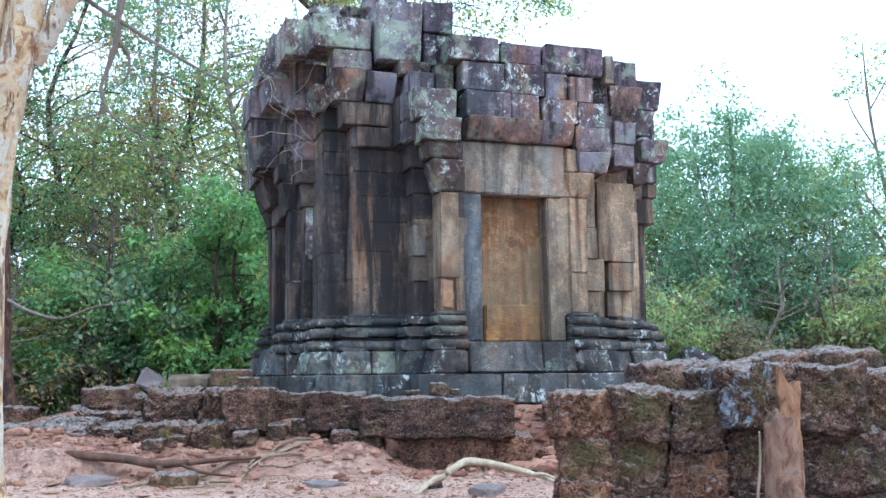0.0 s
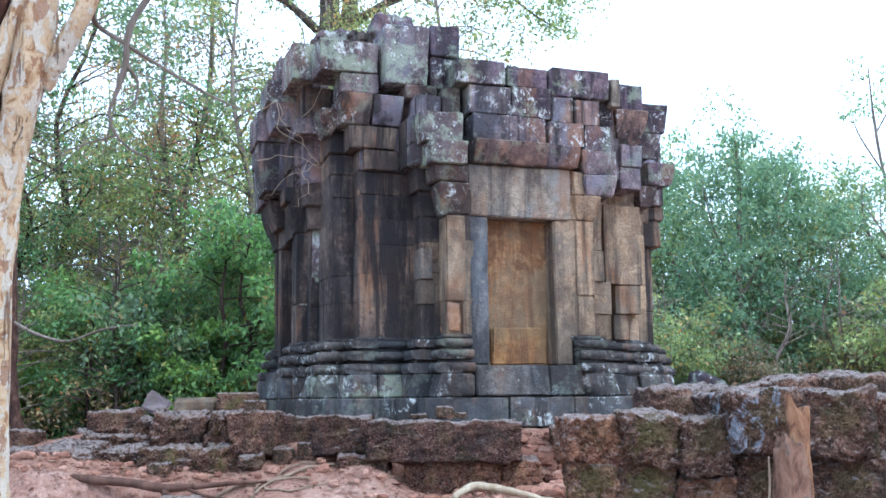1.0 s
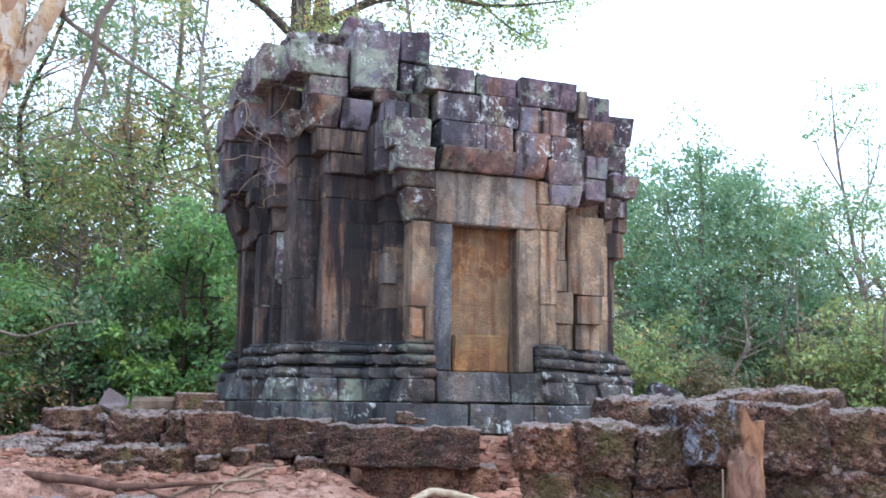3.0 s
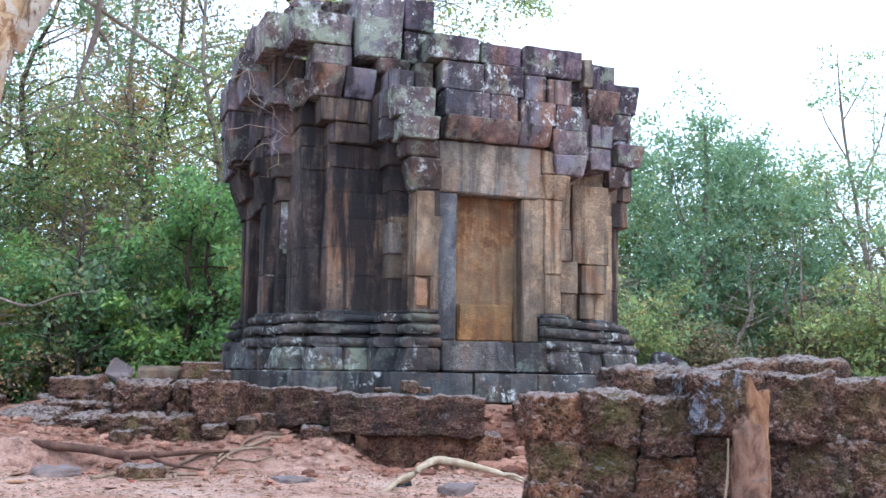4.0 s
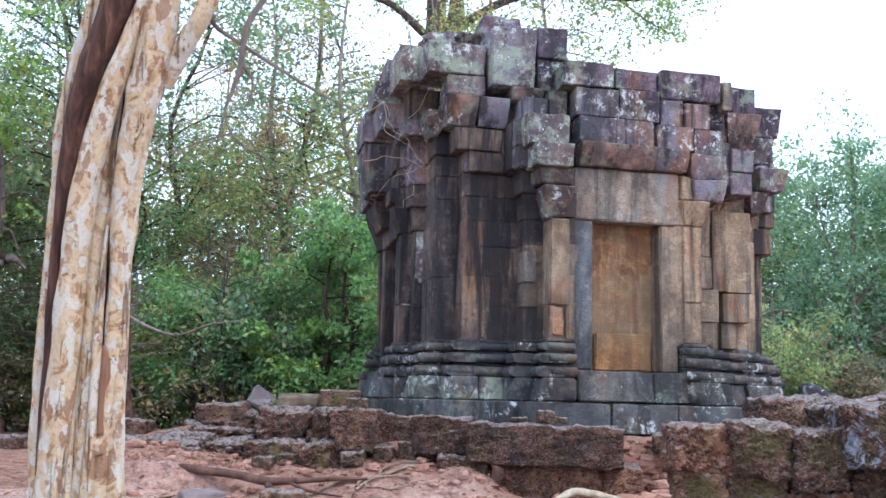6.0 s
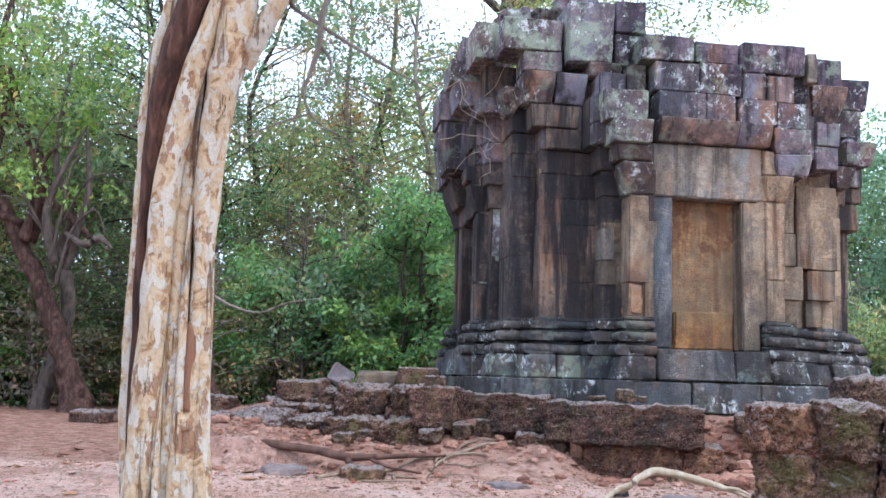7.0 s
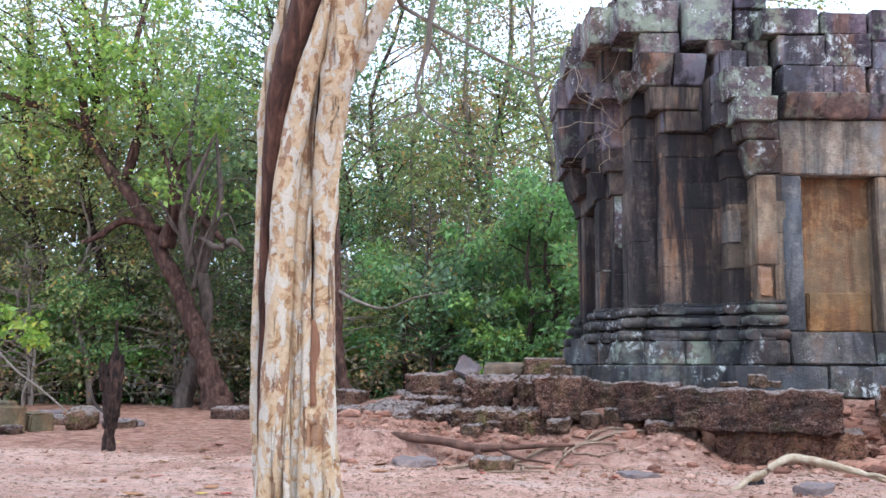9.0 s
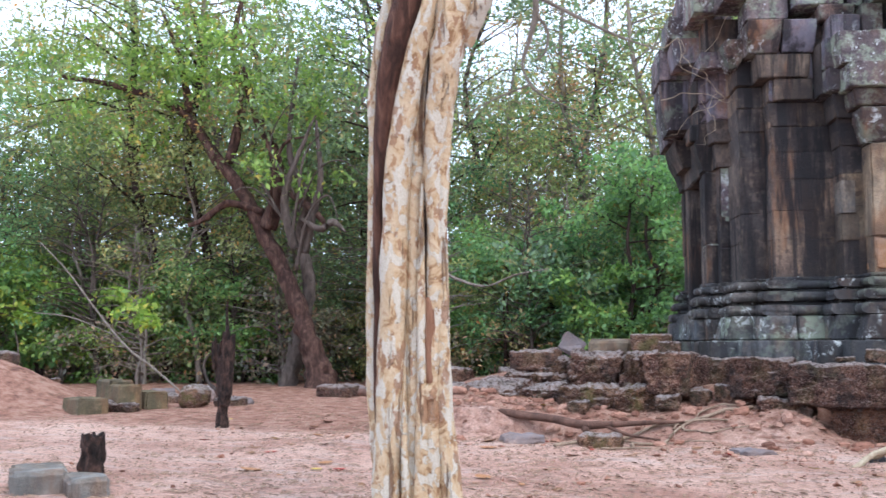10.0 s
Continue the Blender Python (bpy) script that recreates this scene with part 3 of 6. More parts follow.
def outline(off_porch, off_body, off_side=None):
    """The stepped cross plan, each edge moved outwards: (start, end, edge number, quadrant, convex at start, convex at end)."""
    pts = [quarter((p[0], WEST.get(p[1], p[1]) if k == 3 else p[1]), k) for k in range(4) for p in FRONT]
    n = len(pts)
    lines = []
    for i in range(n):
        a, b = np.array(pts[i]), np.array(pts[(i + 1) % n])
        d = (b - a) / np.linalg.norm(b - a)
        off = off_porch if i % 11 in PORCH_EDGES else off_body
        if off_side is not None and i // 11 == 3 and i % 11 in PORCH_EDGES:
            off = off_side
        lines.append((a, b, d, np.array((d[1], -d[0])), off))
    corner = []
    for i in range(n):
        p, q = lines[i - 1], lines[i]
        corner.append(np.array(pts[i]) + p[3] * p[4] + q[3] * q[4])
    out = []
    for i in range(n):
        turn_a = lines[i - 1][2][0] * lines[i][2][1] - lines[i - 1][2][1] * lines[i][2][0]
        nx = lines[(i + 1) % n][2]
        turn_b = lines[i][2][0] * nx[1] - lines[i][2][1] * nx[0]
        out.append((corner[i], corner[(i + 1) % n], i % 11, i // 11, turn_a > 0, turn_b > 0))
    return out


temple = thing("temple", "ruined dark sandstone tower temple with false doors and broken cornice", "temple", TEMPLE)
rng = np.random.default_rng(7)
back_pieces = collections.defaultdict(list)


LIMIT = 2.5


def lay(name, v, f, mat, v_mid):
    """One stone of the temple: its own part towards the open side, joined into the rest at the back."""
    if v_mid < LIMIT:
        return part(name, mesh_of(name, v, f, mat, "crisp" if len(f) > 30 else bool(mat is STONE_BASE and len(f) > 26)), temple)
    back_pieces[mat].append((v, f))


def course(z0, z1, off_porch, off_body, length, mat, bevel=0.015, skip=lambda e, q, c: False, jit=0.006, deep=0.4, pick=None, gap=0.006, off_side=None, taper=0.0):
    for a, b, e, q, ca, cb in outline(off_porch, off_body, off_side):
        d = b - a
        ln = np.linalg.norm(d)
        if ln < 0.03:
            continue
        d = d / ln
        nrm = np.array((d[1], -d[0]))
        s0, s1 = (0.014 if ca else -0.12), ln + (0.0 if cb else 0.12)
        k = max(1, round((s1 - s0) / length))
        cuts = [s0] + [s0 + (s1 - s0) * (i + rng.uniform(-0.18, 0.18)) / k for i in range(1, k)] + [s1]
        for u0, u1 in zip(cuts, cuts[1:]):
            thick = min(deep, 0.5)
            c = a + d * (u0 + u1) / 2
            if skip(e, q, c):
                continue
            j = rng.uniform(-jit, jit)
            c2 = c + nrm * (j - thick / 2)
            middle, half, turn = (c2[0], c2[1] + MID, (z0 + z1) / 2), ((u1 - u0) / 2 - gap, thick / 2, (z1 - z0) / 2 - gap * 0.8), math.atan2(d[1], d[0])
            if c[1] + MID < LIMIT and z1 - z0 > 0.16:
                v, f = worn_stone(rng.uniform(0, 90), half, 0.16, max(0.006, bevel), 0.004 + jit * 0.3, 0.012 if gap < 0.003 else 0.035, max(0.0, -taper), 0.0)
                v = placed(v, middle, turn)
                if taper > 0:
                    v = [p + np.array((-nrm[0], -nrm[1], 0)) * taper * (0.5 + (p[2] - middle[2]) / (z1 - z0)) for p in v]
            elif c[1] + MID < LIMIT and bevel >= 0.04:
                v, f = roll_stone(rng.uniform(0, 90), half)
                v = placed(v, middle, turn)
            else:
                v, f = block(rng, middle, half, turn, bevel, jit * 0.8, (0, 0), taper)
            lay("stone_block", v, f, pick(e, q, c, (z0 + z1) / 2) if pick else mat, c[1] + MID)


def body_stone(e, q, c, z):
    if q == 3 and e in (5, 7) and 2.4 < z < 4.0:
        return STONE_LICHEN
    # West quadrant and upper wall beside the stack take near-black sandstone.
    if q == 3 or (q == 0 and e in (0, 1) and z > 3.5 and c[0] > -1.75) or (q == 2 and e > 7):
        return STONE_BLACK
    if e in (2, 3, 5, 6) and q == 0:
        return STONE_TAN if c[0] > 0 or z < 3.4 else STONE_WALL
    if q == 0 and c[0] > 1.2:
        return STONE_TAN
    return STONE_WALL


def no_door(e, q, c):
    return e == 4


course(0.98, 1.38, 0.5, 0.55, 0.95, STONE_BASE, 0.014, jit=0.014, gap=0.005)
course(1.38, 1.71, 0.27, 0.31, 0.62, STONE_BASE, 0.022, jit=0.02, skip=no_door, taper=0.1, pick=lambda e, q, c, z: STONE_PLINTH if (q == 0 and e in (0, 10) and c[0] < 0) or (q == 3 and e > 8) else STONE_BASE)
for z0, z1, off, bev in ((1.71, 1.85, 0.26, 0.05), (1.85, 1.9, 0.1, 0.012), (1.9, 2.03, 0.21, 0.045), (2.03, 2.07, 0.06, 0.012), (2.07, 2.18, 0.14, 0.04), (2.18, 2.23, 0.03, 0.01)):
    course(z0, z1, off, off, 2.4, STONE_BASE, bev, skip=no_door, jit=0.008, gap=0.002)
for z0, z1 in ((2.23, 2.74), (2.74, 3.13), (3.13, 3.56), (3.56, 3.93)):
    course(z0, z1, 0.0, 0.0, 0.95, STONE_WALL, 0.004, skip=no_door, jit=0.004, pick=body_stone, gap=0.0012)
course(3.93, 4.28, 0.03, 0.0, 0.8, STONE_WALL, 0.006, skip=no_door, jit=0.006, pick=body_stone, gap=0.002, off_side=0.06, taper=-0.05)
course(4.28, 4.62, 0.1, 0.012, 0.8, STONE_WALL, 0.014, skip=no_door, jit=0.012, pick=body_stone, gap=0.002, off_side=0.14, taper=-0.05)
def front_wall(e, q, c):
    return q == 0 and e in (4, 5, 6) and c[0] > -1.2


def front_up(e, q, c):
    return q == 0 and e in (1, 2, 3, 4, 5) or (q == 3 and e in (5, 6))


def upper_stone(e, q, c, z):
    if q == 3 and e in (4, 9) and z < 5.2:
        return STONE_BLACK
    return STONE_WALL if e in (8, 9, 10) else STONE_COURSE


def corner_gap(e, q, c):
    """Where the broken south-west corner is laid stone by stone below."""
    return front_up(e, q, c) or (q == 0 and (e in (0, 10) or c[0] < 0)) or (q == 3 and e > 4)


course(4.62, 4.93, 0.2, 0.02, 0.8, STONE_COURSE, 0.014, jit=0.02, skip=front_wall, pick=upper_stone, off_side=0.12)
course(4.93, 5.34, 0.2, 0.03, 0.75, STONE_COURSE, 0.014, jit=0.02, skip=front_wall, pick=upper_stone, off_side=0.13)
course(5.34, 5.52, 0.19, 0.08, 0.8, STONE_COURSE, 0.012, jit=0.02, skip=corner_gap, taper=-0.06, off_side=0.1)
course(5.52, 5.77, 0.19, 0.17, 0.7, STONE_COURSE, 0.018, jit=0.025, skip=corner_gap, off_side=0.05)
course(5.77, 6.14, 0.1, 0.24, 0.62, STONE_TOP, 0.014, jit=0.035, skip=lambda e, q, c: e in (3, 5) or corner_gap(e, q, c) or c[0] > 1.2, off_side=0.1)
course(6.14, 6.6, -0.05, 0.2, 0.6, STONE_TOP, 0.016, jit=0.04, skip=lambda e, q, c: c[0] > -0.9 or e in (3, 5) or corner_gap(e, q, c), off_side=-0.12)

# solid core
core_pts = [(a[0], a[1] + MID) for a, *_ in outline(-0.46, -0.4)]
cn = len(core_pts)
core_v = [(*p, 1.0) for p in core_pts] + [(*p, 6.05) for p in core_pts]
core_f = [(i, (i + 1) % cn, (i + 1) % cn + cn, i + cn) for i in range(cn)] + [tuple(range(cn, 2 * cn)), tuple(range(cn))[::-1]]
part("core", mesh_of("core", core_v, core_f, STONE_WALL), temple)


false_doors = {}
TOP_LEVEL = ("false_door", "pilaster", "capital", "base_moulding", "broken_face", "facing_slab")


def door_piece(name, q, u0, u1, v0, v1, z0, z1, mat, bevel=0.012, label="", wear=0.005, flare=0.0, side=0.0):
    """A stone of the false door in quadrant q; u across, v depth from the porch front."""
    back = 0.42 if q == 3 else 0.0
    half = ((u1 - u0) / 2, (v1 - v0) / 2, (z1 - z0) / 2)
    middle = ((u0 + u1) / 2, (v0 + v1) / 2 - MID + back, (z0 + z1) / 2)
    if q in (0, 3):
        v, f = roll_stone(rng.uniform(0, 90), half) if name == "base_moulding" and 0.04 <= bevel and z0 > 1.5 else worn_stone(rng.uniform(0, 90), half, 0.14, bevel, wear, 0.03, flare, side)
        v = placed(v, middle)
    else:
        v, f = block(rng, middle, half, 0, bevel, wear)
    v = [np.array((*quarter(p[:2], q), p[2])) + (0, MID, 0) for p in v]
    ob = part(name, mesh_of(name, v, f, mat, name == "base_moulding" or ("crisp" if len(f) > 30 else False)), temple if name in TOP_LEVEL else false_doors[q], label)
    if name == "false_door":
        false_doors[q] = ob
    return ob


for q in range(4):
    tan = STONE_TAN if q == 0 else STONE_BLACK if q == 3 else STONE_WALL
    ochre = STONE_DOOR if q == 0 else STONE_BLACK
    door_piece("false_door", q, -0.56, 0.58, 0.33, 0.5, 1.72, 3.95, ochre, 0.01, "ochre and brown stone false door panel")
    door_piece("door_panel", q, -0.37, 0.5, 0.27, 0.45, 1.83, 2.37, STONE_AMBER if q == 0 else STONE_BLACK, 0.03, "bright amber lower panel of the false door", 0.014)
    door_piece("door_jamb", q, -0.78, -0.5, 0.0, 0.4, 1.83, 3.905, STONE_GREY if q == 0 else tan, 0.02, "blue-grey stone door jamb", 0.008)
    door_piece("door_jamb", q, 0.51, 0.77, 0.01, 0.4, 1.83, 3.9, tan, 0.02, "", 0.008)
    door_piece("sill", q, -0.78, 0.3, -0.2, 0.4, 1.4, 1.82, STONE_BASE, 0.02, "", 0.01, -0.05)
    door_piece("sill", q, 0.31, 0.84, -0.18, 0.4, 1.4, 1.815, STONE_BASE, 0.02, "", 0.01, -0.05)
    for s in (-1, 1):
        a, b = sorted((s * 0.85, s * 1.13))
        if q == 0 and s < 0:
            door_piece("pilaster", q, a, b, -0.045, 0.38, 2.7, 3.9, STONE_TAN, 0.016, "", 0.008)
            door_piece("pilaster", q, -0.9, b, -0.045, 0.38, 2.24, 2.695, STONE_TAN, 0.02, "", 0.012)
            door_piece("broken_face", q, -1.115, -0.905, -0.012, 0.38, 2.26, 2.695, STONE_BREAK, 0.03, "orange and white freshly broken stone face", 0.035)
        else:
            door_piece("pilaster", q, a, b, -0.02, 0.38, 2.82, 3.9, tan, 0.014, "", 0.008)
            door_piece("pilaster", q, a + 0.01, b - 0.004, -0.005, 0.38, 2.24, 2.815, tan, 0.014, "", 0.008)
        for z0, z1, off, bev in ((1.385, 1.71, 0.22, 0.05), (1.71, 1.85, 0.23, 0.05), (1.85, 1.9, 0.08, 0.012), (1.9, 2.03, 0.19, 0.045), (2.03, 2.07, 0.05, 0.012), (2.07, 2.18, 0.13, 0.04), (2.18, 2.237, 0.03, 0.01)):
            door_piece("base_moulding", q, a - 0.05, b + 0.05, -off - 0.04, 0.38, z0 + 0.003, z1, STONE_BASE, bev)
        if q:
            door_piece("capital", q, a - 0.1, b + 0.1, -0.16, 0.38, 3.905, 4.37, tan, 0.02, "", 0.012, 0.16, 0.09)
            door_piece("capital", q, a - 0.12, b + 0.1, -0.22, 0.38, 4.375, 4.615, tan, 0.02, "", 0.012)
    if q:
        door_piece("lintel", q, -0.72, 0.72, -0.02, 0.4, 3.91, 4.615, tan, 0.02, "", 0.012)
# capitals, lintel and facing slabs of the front door
door_piece("capital", 0, -1.27, -0.82, -0.16, 0.38, 3.905, 4.35, STONE_RUST, 0.02, "rusty orange flared pilaster capital", 0.014, 0.15, 0.1)
door_piece("capital", 0, -1.36, -0.84, -0.22, 0.38, 4.36, 4.575, STONE_RUST, 0.02, "", 0.016, 0.05, 0.03)
door_piece("capital", 0, 0.8, 1.22, -0.14, 0.38, 3.905, 4.26, STONE_TAN, 0.02, "", 0.014, 0.14, 0.07)
door_piece("capital", 0, 0.94, 1.48, -0.16, 0.38, 4.27, 4.575, STONE_COURSE, 0.02, "", 0.018, 0.06, 0.05)
door_piece("lintel", 0, -0.79, 0.79, -0.02, 0.4, 3.91, 4.655, STONE_PALE, 0.02, "pale tan and blue-grey stone lintel", 0.012)
door_piece("lintel", 0, 0.795, 0.935, 0.0, 0.4, 4.27, 4.655, STONE_RUST, 0.03, "", 0.014)
for u0, u1, v0, z0, z1, mat in ((1.56, 1.79, 0.5, 3.07, 4.28, "t"), (1.795, 2.2, 0.53, 3.06, 4.28, "t"), (1.74, 2.17, 0.54, 2.62, 3.05, "t"), (1.74, 1.98, 0.6, 2.235, 2.615, "t"), (1.17, 1.37, 0.2, 3.52, 3.96, "t"), (1.19, 1.4, 0.2, 3.06, 3.515, "t"),
                                (1.22, 1.52, 0.24, 2.58, 3.055, "t"), (1.2, 1.45, 0.28, 2.235, 2.575, "t"), (-1.43, -1.25, 0.24, 3.03, 3.46, "p"), (-1.42, -1.2, 0.27, 2.68, 3.025, "t")):
    door_piece("facing_slab", 0, u0, u1, v0, v0 + 0.3, z0, z1, {"t": STONE_TAN, "r": STONE_RUST, "p": STONE_PALE}[mat], 0.009, "", 0.006)

# the broken cornice, stone by stone: across, depth, height, flare of front and flanks
CORNICE = (
    # over the front door
    (-0.75, 0.38, -0.27, 0.4, 4.665, 4.975, "r", 0.17, 0), (0.387, 0.87, -0.26, 0.4, 4.67, 4.965, "c", 0.16, 0), (0.885, 1.45, -0.22, 0.4, 4.585, 4.925, "c", 0.12, 0.06),
    (-0.74, -0.06, -0.13, 0.4, 4.985, 5.375, "c", 0, 0), (-0.055, 0.37, -0.12, 0.4, 4.98, 5.37, "c", 0, 0), (0.42, 0.96, -0.17, 0.4, 4.975, 5.33, "c", 0, 0), (0.97, 1.4, -0.16, 0.4, 4.935, 5.31, "t", 0, 0),
    (-0.79, -0.15, -0.1, 0.45, 5.385, 5.8, "c", 0, 0), (-0.14, 0.475, -0.09, 0.45, 5.38, 5.83, "t", 0, 0), (0.485, 0.84, -0.08, 0.45, 5.34, 5.73, "c", 0, 0), (0.85, 1.24, -0.12, 0.45, 5.32, 5.7, "c", 0, 0),
    (-0.97, -0.23, -0.12, 0.5, 5.815, 6.17, "t", 0, 0), (-0.19, 0.45, -0.05, 0.5, 5.84, 6.14, "t", 0, 0), (0.48, 1.41, -0.15, 0.5, 5.74, 6.15, "t", 0.06, 0), (1.46, 1.61, -0.08, 0.45, 5.66, 6.08, "p", 0, 0),
    # behind and beside them, to the east
    (1.42, 1.7, 0.2, 0.9, 4.6, 5.25, "c", 0, 0), (1.4, 1.72, 0.28, 0.9, 5.26, 5.73, "w", 0, 0), (1.7, 2.04, 0.16, 0.9, 4.47, 4.8, "c", 0, 0), (1.7, 2.06, 0.14, 0.9, 4.81, 5.15, "c", 0, 0), (1.66, 2.22, 0.18, 0.9, 5.16, 5.71, "r", 0.22, 0.12),
    (1.78, 2.17, 0.26, 0.9, 5.72, 6.14, "t", 0, 0), (2.25, 2.72, 0.45, 1.1, 5.47, 5.92, "t", 0.05, 0.05), (2.1, 2.62, 0.5, 1.1, 5.1, 5.46, "c", 0.15, 0.1), (2.27, 2.77, 0.36, 1.0, 4.63, 4.96, "t", 0.1, 0.05), (2.2, 2.52, 0.5, 1.0, 4.3, 4.62, "r", 0.12, 0.06),
    # the stack over the western pilaster, with a near-black stone filling the recess
    (-1.43, -0.89, -0.32, 0.3, 4.585, 4.9, "l", 0.03, 0), (-1.53, -0.92, -0.22, 0.3, 4.91, 5.33, "l", 0, 0.03), (-1.5, -1.12, 0.16, 0.7, 5.34, 5.66, "c", 0, 0), (-1.1, -0.84, 0.12, 0.7, 5.34, 5.8, "r", 0, 0), (-1.6, -1.12, 0.3, 0.9, 5.67, 5.85, "r", 0.06, 0.03), (-1.62, -1.44, 0.3, 0.9, 4.63, 5.33, "s", 0, 0),
    # the south-west corner, with near-black stones set back in its gaps
    (-2.15, -1.63, 0.6, 1.1, 4.63, 4.93, "w", 0, 0), (-2.38, -1.66, 0.58, 1.1, 4.94, 5.27, "w", 0, 0.02), (-2.52, -2.06, 0.4, 1.1, 5.28, 5.7, "r", 0.18, 0.035), (-2.055, -1.6, 0.38, 1.1, 5.28, 5.69, "c", 0.18, 0.02), (-2.5, -1.95, 0.55, 1.2, 5.74, 6.03, "g", 0, 0), (-2.83, -1.96, 0.52, 1.3, 6.04, 6.5, "l", 0, 0.02),
    (-1.92, -1.26, 0.3, 1.0, 5.86, 6.72, "l", 0.04, 0.02), (-1.2, -0.75, 0.4, 1.1, 6.35, 6.82, "t", 0, 0), (-1.19, -0.98, 0.44, 1.1, 5.86, 6.34, "t", 0, 0), (-0.97, -0.78, 0.46, 1.1, 5.9, 6.34, "t", 0, 0), (-2.76, -2.45, 0.78, 1.3, 5.18, 5.55, "r", 0.2, 0.1), (-2.9, -2.3, 1.45, 2.0, 5.5, 6.05, "s", 0, 0), (-1.7, -1.44, 0.62, 1.1, 5.28, 5.72, "s", 0, 0),
    (-3.12, -2.78, 1.15, 2.0, 6.06, 6.62, "l", 0, 0), (-3.0, -2.5, 1.3, 2.2, 5.3, 5.52, "c", 0.05, 0),
    # the west front
    (-3.28, -2.7, 2.0, 2.7, 5.56, 5.95, "c", 0, 0.05), (-3.34, -2.7, 2.05, 3.0, 5.96, 6.32, "g", 0, 0), (-3.15, -2.6, 2.1, 3.0, 6.33, 6.7, "c", 0, 0), (-3.36, -2.7, 2.8, 3.6, 4.7, 5.5, "c", 0, 0.1), (-3.4, -2.7, 2.75, 3.7, 5.51, 6.0, "c", 0, 0),
    (-3.1, -2.6, 3.3, 4.5, 4.2, 4.65, "s", 0, 0.14), (-3.22, -2.6, 3.6, 4.7, 4.66, 5.4, "c", 0, 0.06), (-3.24, -2.6, 3.6, 4.7, 5.41, 6.3, "c", 0, 0))
CORNICE_MATS = {"r": STONE_RUST, "c": STONE_COURSE, "t": STONE_TOP, "l": STONE_LICHEN, "g": STONE_LICHEN, "w": STONE_WALL, "p": STONE_PALE, "s": STONE_BLACK, "a": STONE_AMBER}
for u0, u1, v0, v1, z0, z1, m, flare, side in CORNICE:
    v, f = worn_stone(rng.uniform(0, 90), ((u1 - u0) / 2, (v1 - v0) / 2, (z1 - z0) / 2), 0.09, 0.013, 0.012, 0.04, flare, side)
    part("cornice_stone", mesh_of("cornice_stone", placed(v, ((u0 + u1) / 2, (v0 + v1) / 2, (z0 + z1) / 2), rng.uniform(-0.025, 0.025)), f, CORNICE_MATS[m], "crisp"), temple)
for k, (u, v0, z, hu, hv, hz) in enumerate(((-2.4, 1.45, 6.68, 0.34, 0.3, 0.2), (-2.0, 1.3, 6.68, 0.3, 0.3, 0.22), (-1.62, 1.25, 6.88, 0.3, 0.32, 0.26), (-1.28, 1.25, 6.84, 0.24, 0.3, 0.2))):
    v, f = rough_block(300 + k, (hu, hv, hz), 12, 0.5, 0.07, 3)
    part("rough_stone", mesh_of("rough_stone", [p + np.array((u, v0, z)) for p in v], f, STONE_BLACK if k % 2 else STONE_TOP, True), temple, "dark rough stone on the broken top")
for mat, pieces in back_pieces.items():
    v, f = joined(pieces)
    tagged(part("rear_stonework", mesh_of("rear_stonework", v, f, mat), temple), kind="stuff")

# ---- laterite ledge in front of the temple ----
ledge = thing("ledge", "low laterite retaining ledge of worn red-brown blocks below the temple", "stone ledge", pose(0, 0, 0))
for k, (x0, x1, z0, z1, y, m) in enumerate((
        (-2.72, -2.2, 0.72, 1.22, 12.9, 0), (-2.24, -1.68, 0.6, 1.12, 13.4, 0), (-1.66, -1.0, 0.7, 1.15, 12.8, 0), (-0.99, 0.83, 0.61, 1.08, 12.6, 0),
        (-0.52, 0.02, 0.1, 0.6, 12.72, 1), (0.03, 0.57, 0.1, 0.6, 12.72, 1), (0.58, 1.08, 0.16, 0.61, 12.78, 1), (-1.6, -0.9, 0.2, 0.69, 13.2, 0), (-2.7, -2.1, 0.3, 0.74, 13.1, 0),
        (-3.97, -3.33, 0.78, 1.21, 13.6, 0), (-3.34, -3.04, 0.7, 1.1, 13.75, 0), (-3.07, -2.8, 0.74, 1.2, 13.3, 0), (-3.15, -2.67, 0.36, 0.78, 12.95, 2),
        (-5.2, -4.5, 0.45, 0.8, 13.05, 0), (-4.48, -3.93, 0.45, 0.77, 13.1, 0), (-3.9, -3.18, 0.45, 0.78, 12.95, 2), (-4.99, -4.15, 0.76, 0.96, 14.0, 0),
        (2.4, 3.2, 0.62, 1.04, 13.5, 0), (3.22, 4.0, 0.62, 1.07, 13.7, 0), (2.4, 3.3, 0.14, 0.6, 13.4, 0), (3.3, 4.4, 0.14, 0.6, 13.6, 0))):
    half = ((x1 - x0) / 2, 0.36, (z1 - z0) / 2)
    v, f = rough_block(11 + k, (half[0] + 0.02, half[1], half[2] + 0.01), 26 if x1 - x0 > 1 else 20, 0.34 if x1 < -2.6 else 0.12, 0.075 if x1 < -2.6 else 0.05, 3.0)
    b = part("laterite_block", mesh_of("laterite_block", v, f, (LATERITE, LATERITE_RED, LATERITE_MOSSY)[m], True), ledge)
    tip = 8 if x1 < -2.6 else 4 if x1 < -1.5 else 1.2
    b.matrix_world = pose((x0 + x1) / 2, y + 0.36, (z0 + z1) / 2, rng.uniform(-tip, tip), rng.uniform(-tip, tip), rng.uniform(-tip, tip) * 1.6)

